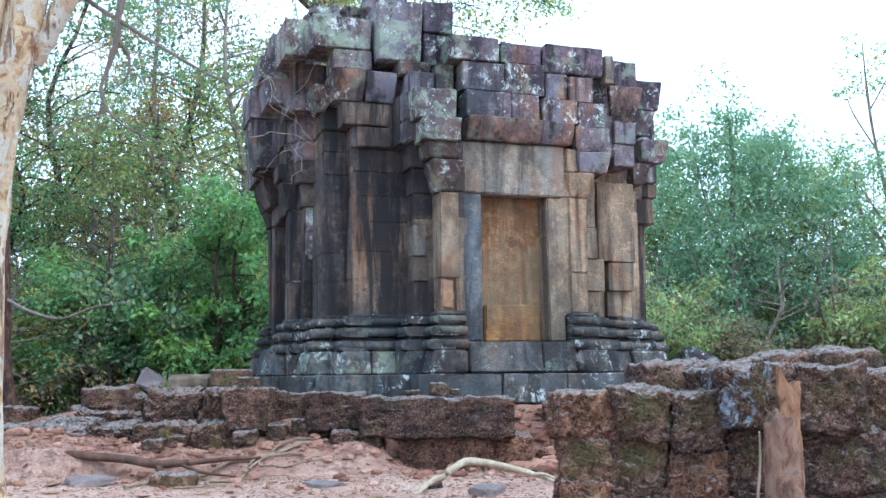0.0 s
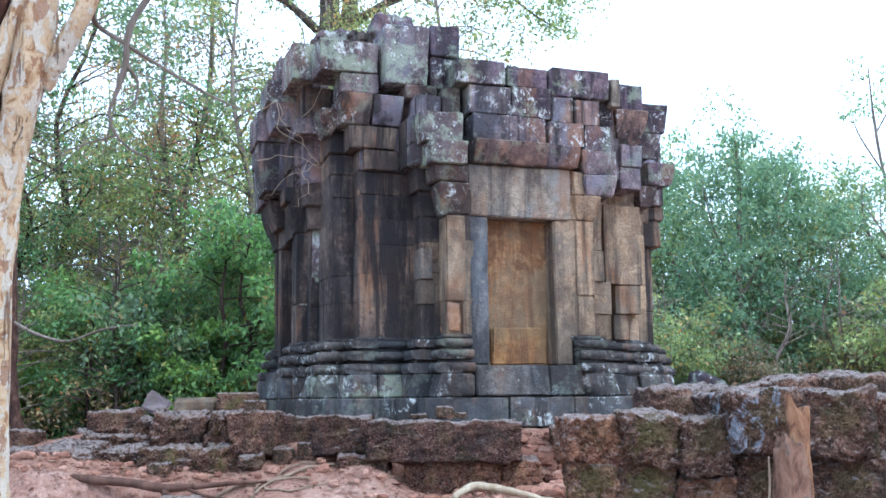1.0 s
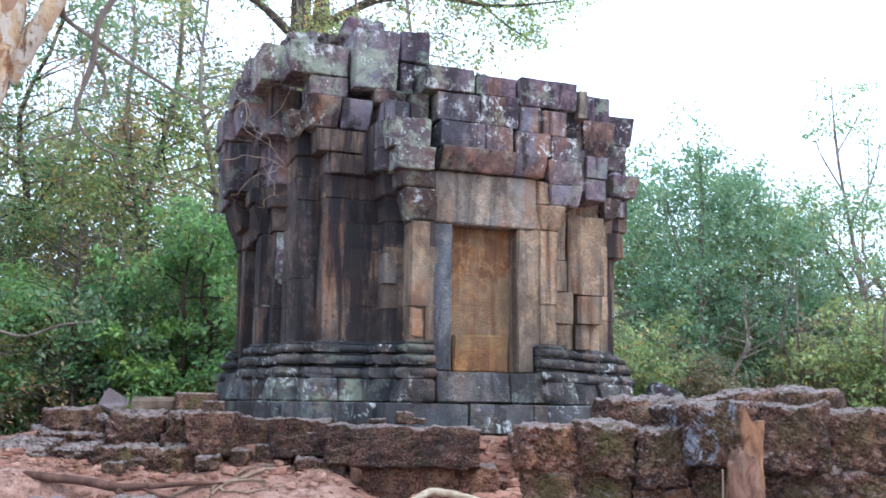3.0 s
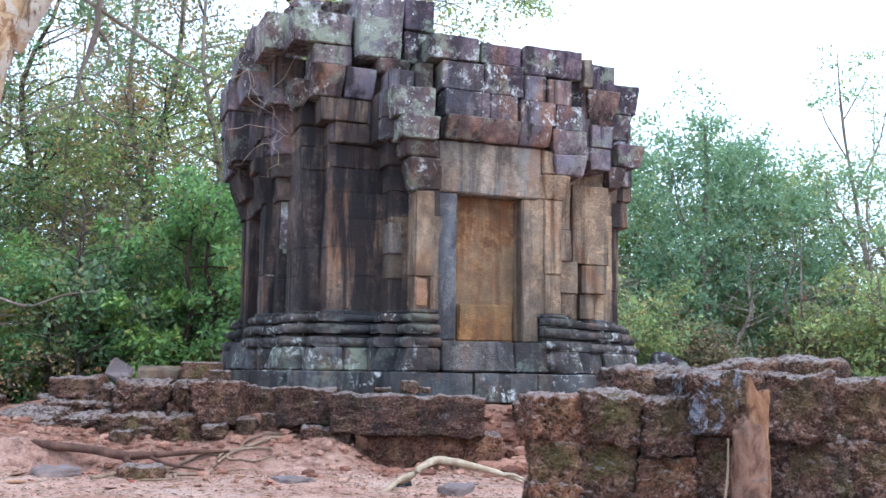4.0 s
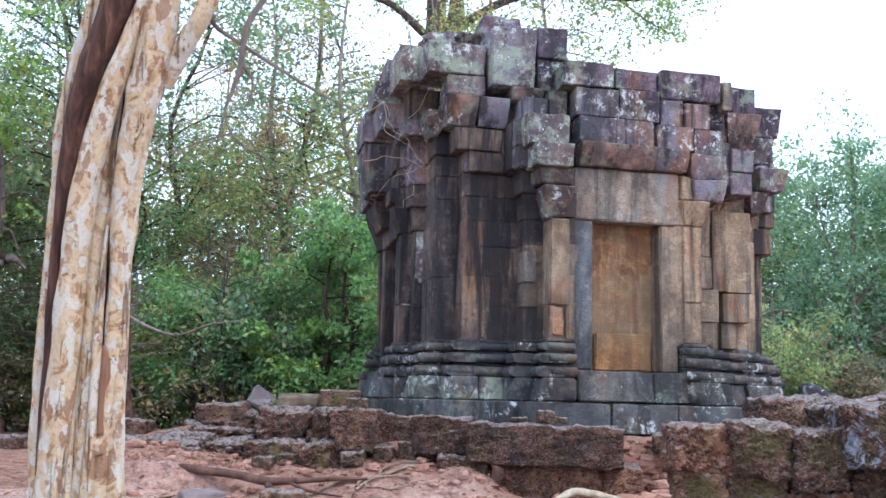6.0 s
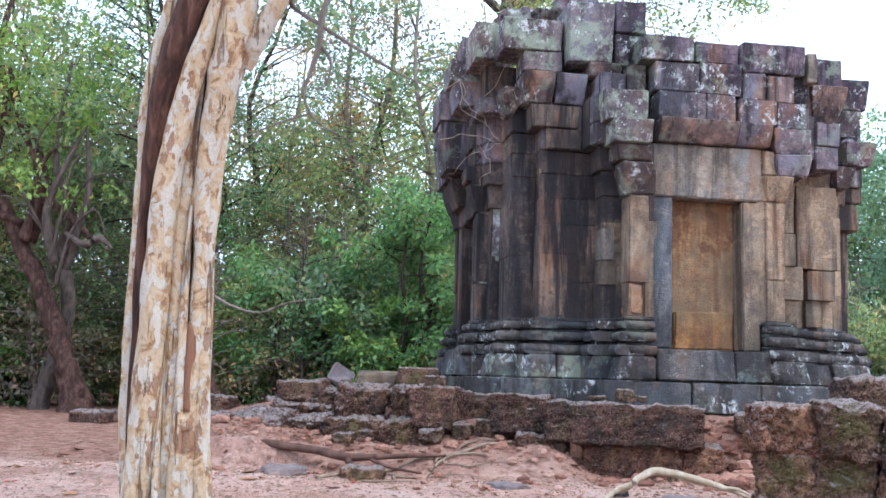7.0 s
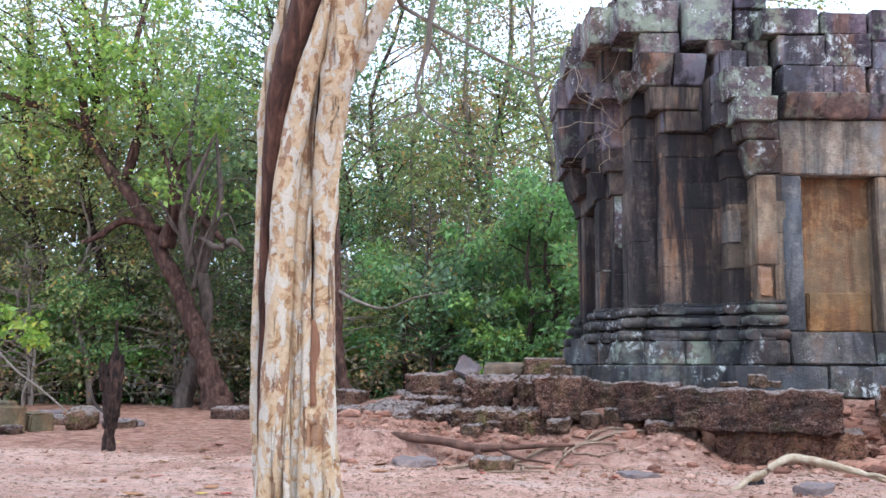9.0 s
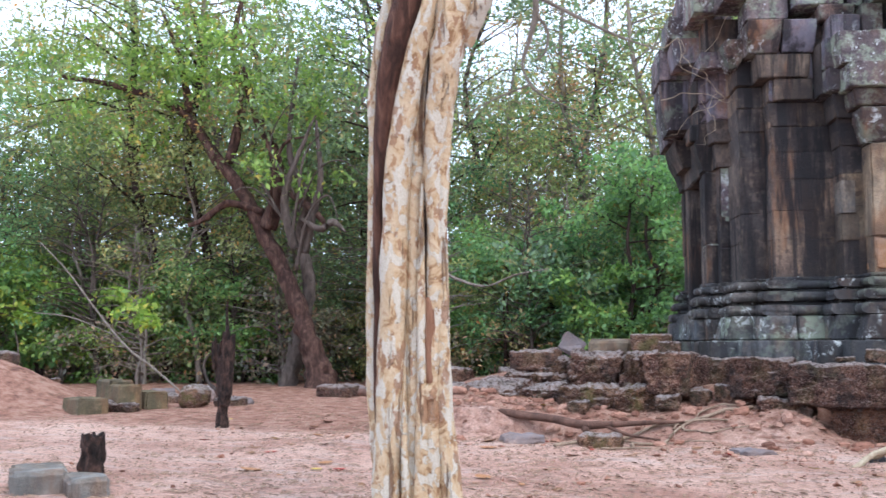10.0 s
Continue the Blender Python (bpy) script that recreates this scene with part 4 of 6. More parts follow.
# ---- laterite wall ----
wall = thing("laterite_wall", "low broken wall of pitted mossy laterite blocks", "stone wall", pose(0, 0, 0))
for k, (x0, x1, z0, z1, y, moss) in enumerate((
        (0.8, 1.2, 0.89, 1.19, 7.25, 2), (1.21, 1.59, 0.87, 1.22, 7.2, 1), (1.6, 1.96, 0.79, 1.2, 7.2, 0), (1.94, 2.43, 0.95, 1.36, 7.1, 3), (2.44, 2.92, 0.93, 1.36, 7.08, 0), (2.96, 3.5, 0.92, 1.32, 7.3, 0),
        (0.85, 1.18, 0.57, 0.88, 7.28, 1), (1.2, 1.57, 0.52, 0.86, 7.26, 1), (1.58, 1.95, 0.45, 0.79, 7.22, 2), (1.98, 2.45, 0.5, 0.93, 7.26, 0), (2.46, 3.06, 0.5, 0.92, 7.2, 0), (3.08, 3.6, 0.5, 0.91, 7.3, 0),
        (0.84, 1.16, 0.24, 0.565, 7.27, 2), (1.17, 1.62, 0.2, 0.51, 7.25, 0), (1.63, 2.05, 0.15, 0.45, 7.24, 1), (2.06, 2.6, 0.15, 0.49, 7.26, 0), (2.61, 3.3, 0.15, 0.49, 7.22, 0),
        (0.86, 1.3, -0.05, 0.24, 7.25, 0), (1.31, 1.9, -0.08, 0.2, 7.24, 0), (1.91, 2.6, -0.08, 0.15, 7.24, 0), (2.61, 3.5, -0.08, 0.15, 7.22, 0))):
    v, f = rough_block(60 + k, ((x1 - x0) / 2 + 0.012, 0.3, (z1 - z0) / 2 + 0.01), 30, 0.2, 0.045, 3.4)
    b = part("laterite_block", mesh_of("laterite_block", v, f, (LATERITE_DARK, LATERITE_MOSSY, LATERITE_RED, LATERITE_LICHEN)[moss], True), wall)
    b.matrix_world = pose((x0 + x1) / 2, y + 0.3, (z0 + z1) / 2, 0, 0, rng.uniform(-4, 4))

# ---- the pale tree ----
def build_pale_tree():
    tree = thing("pale_tree", "tall tree with fluted pale peeling bark and bare brown wood", "tree", pose(-3.03, 6.4, 0.05))
    o = np.array((-3.03, 6.4, 0.05))
    stems = {
        "a": ([(-3.2, 0.0), (-3.24, 0.43), (-3.29, 0.92), (-3.31, 1.5), (-3.3, 2.09), (-3.3, 2.69), (-3.28, 3.3), (-3.14, 3.9), (-2.98, 4.6), (-2.9, 5.6)], [0.08, 0.066, 0.06, 0.057, 0.056, 0.056, 0.066, 0.07, 0.075, 0.07], 0.02),
        "b": ([(-3.12, 0.0), (-3.13, 0.44), (-3.11, 0.93), (-3.095, 1.5), (-3.085, 2.08), (-3.04, 2.67), (-2.93, 3.27), (-2.79, 3.75), (-2.68, 4.2)], [0.11, 0.1, 0.096, 0.096, 0.094, 0.088, 0.076, 0.05, 0.03], -0.075),
        "c": ([(-2.82, 0.0), (-2.82, 0.45), (-2.83, 0.93), (-2.82, 1.5), (-2.82, 2.07), (-2.82, 2.66), (-2.77, 3.05), (-2.72, 3.35), (-2.68, 3.65), (-2.62, 4.1), (-2.5, 4.8), (-2.4, 5.8)], [0.07, 0.06, 0.056, 0.056, 0.056, 0.075, 0.1, 0.118, 0.125, 0.125, 0.12, 0.1], -0.055),
        "g": ([(-2.89, 0.0), (-2.89, 0.9), (-2.895, 1.6), (-2.895, 2.2), (-2.87, 2.6)], [0.06, 0.042, 0.03, 0.016, 0.004], -0.05),
        "d": ([(-2.99, 0.0), (-2.99, 0.45), (-2.98, 0.93), (-2.97, 1.5), (-2.98, 2.08), (-2.96, 2.47), (-2.92, 2.94), (-2.88, 3.3)], [0.11, 0.096, 0.088, 0.076, 0.07, 0.066, 0.045, 0.03], -0.03),
        "e": ([(-2.68, 0.0), (-2.72, 0.46), (-2.76, 0.93), (-2.77, 1.5), (-2.78, 2.07), (-2.76, 2.5), (-2.72, 2.9)], [0.09, 0.072, 0.055, 0.045, 0.042, 0.04, 0.03], 0.02),
        "f": ([(-3.02, 0.0), (-3.03, 1.0), (-3.03, 2.0), (-2.98, 2.7), (-2.88, 3.4), (-2.78, 4.2), (-2.7, 5.5)], [0.24, 0.19, 0.17, 0.155, 0.15, 0.16, 0.15], 0.2),
    }
    pieces = []
    for k, (line, rad, dy) in enumerate(stems.values()):
        pts = [np.array((x, 6.4 + dy - 0.05 * (k % 2), z)) - o for x, z in line]
        pieces.append(tube(pts, rad, 18, 6, 0.22, k * 5.0))
    for (x0, z0, x1, z1, r0, r1, dy) in ((-3.08, 0.95, -3.06, 0.0, 0.006, 0.05, -0.14), (-2.91, 0.9, -2.9, 0.0, 0.006, 0.05, -0.12), (-3.19, 0.8, -3.17, 0.0, 0.006, 0.045, -0.09), (-3.25, 1.0, -3.23, 0.0, 0.006, 0.04, -0.04), (-3.02, 1.3, -2.97, 0.0, 0.006, 0.04, -0.15), (-2.84, 0.85, -2.82, 0.0, 0.006, 0.045, -0.08), (-2.76, 0.7, -2.72, 0.0, 0.006, 0.05, -0.03), (-3.13, 0.6, -3.12, 0.0, 0.006, 0.04, -0.15)):
        pieces.append(tube([np.array((x0, 6.4 + dy + 0.05, z0)) - o, np.array(((x0 + x1) / 2, 6.4 + dy, (z0 + z1) / 2)) - o, np.array((x1, 6.4 + dy, z1)) - o], (r0, (r0 + r1) / 2, r1), 10, 5, 0.2, x0))
    v, f = joined(pieces)
    trunk = part("trunk", mesh_of("trunk", v, f, BARK_PALE, True), tree)
    v, f = tube([np.array((x, 6.385 + dy, z)) - o for x, z, dy in ((-3.19, 0.05, -0.01), (-3.22, 0.5, -0.005), (-3.25, 0.9, 0.0), (-3.245, 1.5, 0), (-3.235, 2.08, -0.02), (-3.2, 2.68, -0.03), (-3.115, 3.28, -0.05), (-2.95, 3.88, -0.05), (-2.84, 4.5, -0.05), (-2.8, 5.0, 0))],
                (0.03, 0.032, 0.035, 0.045, 0.055, 0.08, 0.115, 0.125, 0.1, 0.06), 14, 6, 0.2, 2.0)
    part("bare_wood", mesh_of("bare_wood", v, f, BARK_CORE, True), trunk, "dark reddish brown bare wood strip")
    v, f = tube([np.array((-2.84 + dx, 6.332, z)) - o for dx, z in ((0, 1.05), (0.005, 1.3), (0.0, 1.62))], (0.045, 0.056, 0.045), 12, 5, 0.25, 8.0)
    part("bark_scar", mesh_of("bark_scar", v, f, BARK_SCAR, True), trunk, "reddish brown scar where bark peeled off")
    # Dark tube added between the stems as the shade of their crease.
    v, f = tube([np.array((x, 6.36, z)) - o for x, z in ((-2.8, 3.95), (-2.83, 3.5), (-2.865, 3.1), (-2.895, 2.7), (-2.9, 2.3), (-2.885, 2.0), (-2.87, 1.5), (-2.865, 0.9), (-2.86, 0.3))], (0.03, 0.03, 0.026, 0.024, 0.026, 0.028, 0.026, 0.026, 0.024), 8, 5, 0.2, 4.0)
    part("crevice", mesh_of("crevice", v, f, CHARCOAL, True), trunk, "charcoal-dark tube standing in for the shade between the fluted stems")
    v, f = rough_block(5, (0.05, 0.05, 0.07), 7, 0.9, 0.02, 9)
    knob = part("knob", mesh_of("knob", [p + np.array((-2.845, 6.32, 0.97)) - o for p in v], f, BARK_PALE, True), trunk)
    limbs = [
        ([(-2.62, 3.35, 0.0), (-2.54, 3.5, -0.02), (-2.46, 3.66, -0.04), (-2.36, 3.86, -0.05), (-2.2, 4.3, 0.0), (-1.9, 5.2, 0.2)], (0.05, 0.06, 0.064, 0.064, 0.055, 0.04)),
        ([(-2.5, 4.8, 0), (-2.1, 6.4, 0.4), (-1.8, 8.0, 0.8)], (0.11, 0.09, 0.05)), ([(-2.9, 5.4, 0), (-3.6, 6.8, -0.3), (-4.3, 8.0, -0.6)], (0.08, 0.06, 0.04)),
        ([(-2.7, 5.4, 0.1), (-2.9, 7.2, 0.9), (-3.2, 9.0, 1.6)], (0.15, 0.1, 0.05))]
    for line, rad in limbs:
        v, f = tube([np.array((x, 6.4 + dy, z)) - o for x, z, dy in line], rad, 12, 6, 0.2, len(line))
        part("limb", mesh_of("limb", v, f, BARK_PALE, True), tree)
    hanging = [([(-1.9, 5.2, 0.2), (-2.25, 4.67, 1.2), (-2.45, 4.24, 1.2), (-2.48, 3.92, 1.2), (-2.55, 3.68, 1.2), (-2.59, 3.5, 1.2), (-2.46, 3.28, 1.2), (-2.14, 3.11, 1.2)], (0.03, 0.028, 0.026, 0.024, 0.018, 0.013, 0.01, 0.004)),
               ([(-2.3, 4.1, 0.05), (-2.74, 4.28, 1.2), (-2.48, 4.08, 1.2), (-1.88, 3.7, 1.2), (-1.5, 3.52, 1.2)], (0.03, 0.022, 0.018, 0.011, 0.004)),
               ([(-2.48, 3.92, 1.2), (-2.4, 3.8, 1.25), (-2.42, 3.62, 1.25), (-2.5, 3.55, 1.2)], (0.014, 0.012, 0.009, 0.005)),
               ([(-2.52, 3.36, 1.2), (-2.85, 3.3, 1.3), (-3.15, 3.18, 1.3)], (0.009, 0.007, 0.003)), ([(-2.3, 3.2, 1.2), (-2.2, 3.0, 1.25), (-1.95, 2.95, 1.3)], (0.007, 0.005, 0.002))]
    for line, rad in hanging:
        v, f = tube([np.array((x, 6.4 + dy, z)) - o for x, z, dy in line], rad, 7, 5, 0.3, len(line))
        part("hanging_branch", mesh_of("hanging_branch", v, f, BARK_GREY, True), tree, "thin grey-brown crooked hanging branch")
    r = np.random.default_rng(31)
    tips = np.array([(-1.8, 7.2, 8.2), (-4.3, 5.8, 8.2), (-3.2, 8.0, 9.2), (-2.4, 6.8, 8.8), (-3.6, 6.6, 9.2), (-3.9, 7.6, 8.6), (-2.6, 8.2, 9.6)]) - o
    cen = np.repeat(tips, 9, axis=0) + r.normal(size=(63, 3)) * (0.8, 0.8, 0.5)
    v, q = leaves(r, cen, 0.5, 60, 0.11)
    part("crown", leaf_mesh("crown", v, q, LEAF_MID), tree)


build_pale_tree()

# ---- woods ----
def grow(seed, height, trunk_r, crown_from, width, clumps, each, leaf, mat, bark, lean=0.0, clump_r=0.55, stems=1, bare=0):
    """Meshes of one tree: trunk with limbs, and a crown of leaf clumps at the limbs' ends. Base at the origin."""
    r = np.random.default_rng(seed)
    pieces, ends = [], []
    for s in range(stems):
        top = np.array((lean * height + r.normal() * 0.05 * height, r.normal() * 0.05 * height, height))
        foot = np.array((r.normal() * 0.1 * s, r.normal() * 0.1 * s, -0.15))
        line = [foot + (top - foot) * t + np.append(r.normal(size=2) * 0.034 * height * math.sin(math.pi * t), 0) for t in (0, 0.2, 0.4, 0.6, 0.8, 1.0)]
        rad = [trunk_r * (1.35, 1, 0.8, 0.6, 0.38, 0.12)[i] for i in range(6)]
        pieces.append(tube(line, rad, 8, 3, 0.25, seed))
        pts, _ = curve_points(line, rad, 6)
        count = max(4, clumps // (4 * stems))
        for k in range(count + bare):
            t = crown_from + (1 - crown_from) * (k + r.random()) / (count + bare)
            p = pts[min(len(pts) - 1, int(t * (len(pts) - 1)))]
            a = r.uniform(0, 2 * math.pi)
            reach = width * (0.45 + 0.55 * math.sin(math.pi * min(1, 0.18 + 0.8 * (t - crown_from) / (1 - crown_from)))) * r.uniform(0.55, 1.1)
            e = p + np.array((math.cos(a) * reach, math.sin(a) * reach, reach * r.uniform(-0.05, 0.55)))
            m = (p + e) / 2 + np.array((0, 0, reach * r.uniform(0, 0.16)))
            lr = trunk_r * (1.05 - t) * 0.45 + 0.012
            pieces.append(tube([p, m, e], (lr, lr * 0.6, lr * 0.22), 4, 2))
            if k < count:
                for _ in range(4):
                    u = r.uniform(0.45, 1.08)
                    c = p * (1 - u) + e * u + r.normal(size=3) * (0.16 * width + 0.1, 0.16 * width + 0.1, 0.1 * width)
                    ends.append(c)
                    if r.random() < 0.3:
                        pieces.append(tube([m, (m + c) / 2 + r.normal(size=3) * 0.08, c], (lr * 0.5, lr * 0.3, 0.006), 3, 2))
    v, f = joined(pieces)
    trunk = mesh_of("trunk", v, f, bark, True)
    v, q = leaves(r, ends, clump_r * r.uniform(0.6, 1.3, len(ends)), each, leaf)
    return trunk, leaf_mesh("crown", v, q, mat)


def plant(name, meshes, label, category, x, y, scale=1.0, turn=0.0, group="", z=None):
    base = thing(name, label, category, pose(x, y, ground_height(x, y) if z is None else z, 0, 0, turn) @ Matrix.Diagonal((scale, scale, scale, 1)), group)
    part("trunk", meshes[0], base)
    part("crown", meshes[1], base)
    return base


r = np.random.default_rng(3)
SHRUBS = [grow(100, 3.6, 0.05, 0.06, 1.5, 60, 90, 0.14, LEAF_DEEP, BARK_DARK, 0, 0.5, 2), grow(101, 4.6, 0.05, 0.1, 1.6, 64, 74, 0.135, LEAF_MID, BARK_GREY, 0.05, 0.55, 2, 4),
          grow(102, 3.0, 0.05, 0.05, 1.5, 56, 84, 0.14, LEAF_LIGHT, BARK_DARK, 0, 0.45, 2), grow(103, 5.4, 0.05, 0.12, 1.7, 60, 46, 0.15, LEAF_DRY, BARK_GREY, 0.03, 0.6, 2, 10),
          grow(104, 4.4, 0.05, 0.08, 1.6, 64, 56, 0.16, LEAF_BLUE, BARK_GREY, 0.02, 0.55, 2, 3)]
TREES = [grow(110, 9.0, 0.09, 0.15, 2.4, 100, 56, 0.145, LEAF_MID, BARK_GREY, 0.06, 0.75), grow(111, 11.0, 0.1, 0.15, 2.6, 100, 52, 0.145, LEAF_DEEP, BARK_DARK, -0.05, 0.75),
         grow(112, 15.0, 0.11, 0.25, 3.0, 110, 54, 0.125, LEAF_MID, BARK_GREY, 0.08, 0.9, 1, 8), grow(113, 8.5, 0.12, 0.12, 2.7, 140, 60, 0.165, LEAF_BLUE, BARK_GREY, 0.0, 0.6),
         grow(114, 16.0, 0.12, 0.25, 3.0, 110, 60, 0.12, LEAF_DRY, BARK_GREY, -0.08, 0.9, 1, 10), grow(115, 16.0, 0.14, 0.3, 3.4, 110, 58, 0.125, LEAF_MID, BARK_DARK, -0.06, 0.95, 1, 6)]
SHRUB_WORDS = ("dense dark green shrub at the edge of the wood", "tall green shrub at the edge of the wood", "bright light green shrub at the edge of the wood", "thin olive brown shrub with dry leaves in the wood", "blue-green shrub at the edge of the wood")
TREE_WORDS = ("medium green forest tree with a grey trunk", "tall dark green forest tree", "tall thin forest tree with sparse crown", "rounded blue-green forest tree", "tall sparse forest tree with dry olive leaves", "tall spreading forest tree with a dark trunk")


def bearing(deg, d):
    return math.sin(radians(deg)) * d, math.cos(radians(deg)) * d


for i in range(60):
    az = -50 + 55 * (i + r.random()) / 60
    d = r.uniform(25.5, 31) / max(0.8, math.cos(radians(az + 12)))
    k = int(r.choice(4, p=(0.24, 0.3, 0.16, 0.3)))
    plant("shrub", SHRUBS[k], SHRUB_WORDS[k], "shrub", *bearing(az, d), r.uniform(0.75, 1.2), r.uniform(0, 360), "wood edge shrubs")
BUSHES = [grow(120, 4.6, 0.07, 0.05, 1.7, 110, 88, 0.16, LEAF_DEEP, BARK_DARK, 0, 0.5, 2), grow(121, 3.0, 0.05, 0.08, 1.3, 70, 60, 0.18, LEAF_LIGHT, BARK_GREY, 0, 0.42, 2)]
BARE = [grow(130, 4.2, 0.045, 0.1, 1.7, 10, 16, 0.13, LEAF_DRY, BARK_GREY, 0.12, 0.4, 3, 26), grow(131, 5.5, 0.05, 0.15, 2.0, 10, 14, 0.13, LEAF_DRY, BARK_MID, -0.1, 0.4, 2, 30)]
for x, y, k, sc in ((-17.6, 21.8, 0, 1.0), (-19.4, 22.2, 1, 1.1), (-16.2, 23.4, 1, 0.9), (-14.6, 23.6, 0, 1.1), (-21.5, 23.5, 0, 1.2), (-9.8, 23.2, 0, 0.9), (-7.6, 23.4, 1, 0.9), (-11.4, 24.0, 1, 1.0), (-23.5, 22.5, 1, 1.2), (-3.9, 24.6, 0, 0.7)):
    plant("bare_shrub", BARE[k], "almost leafless shrub of thin grey twigs", "shrub", x, y, sc, x * 53, "bare shrubs")
SAPLING = grow(132, 2.3, 0.03, 0.72, 0.55, 16, 18, 0.2, LEAF_LIME, BARK_GREY, 0.1, 0.28, 1, 1)
for x, y, sc in ((-16.3, 20.0, 1.0), (-21.2, 21.0, 1.1)):
    plant("sapling", SAPLING, "yellow-green sapling with large soft leaves", "sapling", x, y, sc, x * 71, "saplings")
for x, y, k, sc in ((-5.3, 24.2, 0, 1.0), (-6.9, 25.0, 0, 0.8), (-6.2, 23.9, 1, 0.8), (-18.6, 23.6, 1, 1.0), (-16.9, 24.6, 1, 0.8), (-20.5, 23.0, 1, 0.9), (-4.4, 26.5, 1, 1.0), (-10.6, 24.5, 1, 0.7), (-22.0, 21.5, 1, 1.0)):
    plant("leafy_bush", BUSHES[k], ("dense dark green bush with large glossy leaves", "light green bush with large leaves")[k], "bush", x, y, sc, x * 40, "leafy bushes")
for i in range(24):
    az = 8 + 24 * (i + r.random()) / 24
    k = int(r.choice((1, 3, 4, 4, 4)))
    plant("shrub", SHRUBS[k], SHRUB_WORDS[k], "shrub", *bearing(az, r.uniform(29, 36)), r.uniform(0.8, 1.15), r.uniform(0, 360), "wood edge shrubs")
for i in range(50):
    az = -52 + 54 * (i + r.random()) / 50
    k = int(r.choice(6, p=(0.2, 0.2, 0.2, 0.02, 0.2, 0.18)))
    plant("tree", TREES[k], TREE_WORDS[k], "tree", *bearing(az, r.uniform(29, 46)), r.uniform(0.85, 1.15), r.uniform(0, 360), "forest trees")
for i in range(34):
    az = -50 + 52 * (i + r.random()) / 34
    k = int(r.choice((0, 0, 1)))
    plant("tree", TREES[k], TREE_WORDS[k], "tree", *bearing(az, r.uniform(28, 36)), r.uniform(0.65, 0.95), r.uniform(0, 360), "forest trees")
for az, d, k, sc in ((18.8, 36, 3, 0.95), (12.6, 37, 3, 1.05), (15.0, 38, 3, 1.15), (17.0, 37, 3, 1.05), (10.5, 38, 3, 0.95), (21.0, 37, 0, 0.85), (23.5, 36, 3, 0.95), (26.5, 37, 0, 0.9), (29.5, 38, 3, 0.95), (9.5, 40, 0, 0.8), (24.6, 41, 2, 0.78), (28.0, 43, 2, 0.8), (19.5, 44, 0, 1.0), (16.5, 45, 0, 1.0), (22.4, 46, 1, 0.85), (13.8, 46, 0, 1.0)):
    plant("tree", TREES[k], TREE_WORDS[k], "tree", *bearing(az, d), sc, az * 37, "forest trees")
for az, d, k, sc in ((-12.5, 27.5, 2, 0.95), (-24.0, 28.0, 5, 0.9), (-35.0, 29.5, 5, 0.95)):
    plant("tree", TREES[k], TREE_WORDS[k], "tree", *bearing(az, d), sc, az * 31, "forest trees")
for i in range(6):
    k = i % 2
    plant("tree", TREES[k], TREE_WORDS[k], "tree", *bearing(60 + 240 * (i + r.random()) / 6, r.uniform(18, 30)), r.uniform(0.8, 1.0), r.uniform(0, 360), "forest trees")
# far thicket behind everything
cen = []
for i in range(1350):
    az = radians(r.uniform(-56, 40))
    d = r.uniform(40, 54)
    cen.append((math.sin(az) * d, math.cos(az) * d, 0.3 + (13.5 if az < radians(3) else 5.7) * r.random() ** 1.25))
v, q = leaves(r, cen, 1.6, 28, 0.45)
thing("far_thicket", "dark green thicket in the depth of the wood", "thicket", kind="stuff", me=leaf_mesh("far_thicket", v, q, LEAF_MID))


def drawn_tree(name, label, limbs, clumps, each, leaf, spread, mat, bark, seed, x, y, limb_bark=None):
    """A tree with given limbs: (line of points, radii) and leaf clumps about given places."""
    tree = thing(name, label, "tree", pose(x, y, 0))
    o = np.array((x, y, 0))
    for i, (line, rad) in enumerate(limbs):
        v, f = tube([np.array(p) - o for p in line], rad, 14, 7, 0.5 if rad[0] > 0.1 else 0.3, seed + i)
        part("trunk" if i == 0 else "limb", mesh_of("trunk", v, f, limb_bark if i and limb_bark else bark, True), tree)
    rr = np.random.default_rng(seed)
    cen = []
    for (cx, cy, cz, wx, wz, n) in clumps:
        cen += [np.array((cx, cy, cz)) - o + rr.normal(size=3) * (wx, wx * 0.7, wz) for _ in range(n)]
    v, q = leaves(rr, cen, spread * rr.uniform(0.6, 1.3, len(cen)), each, leaf)
    part("crown", leaf_mesh("crown", v, q, mat), tree)
    return tree


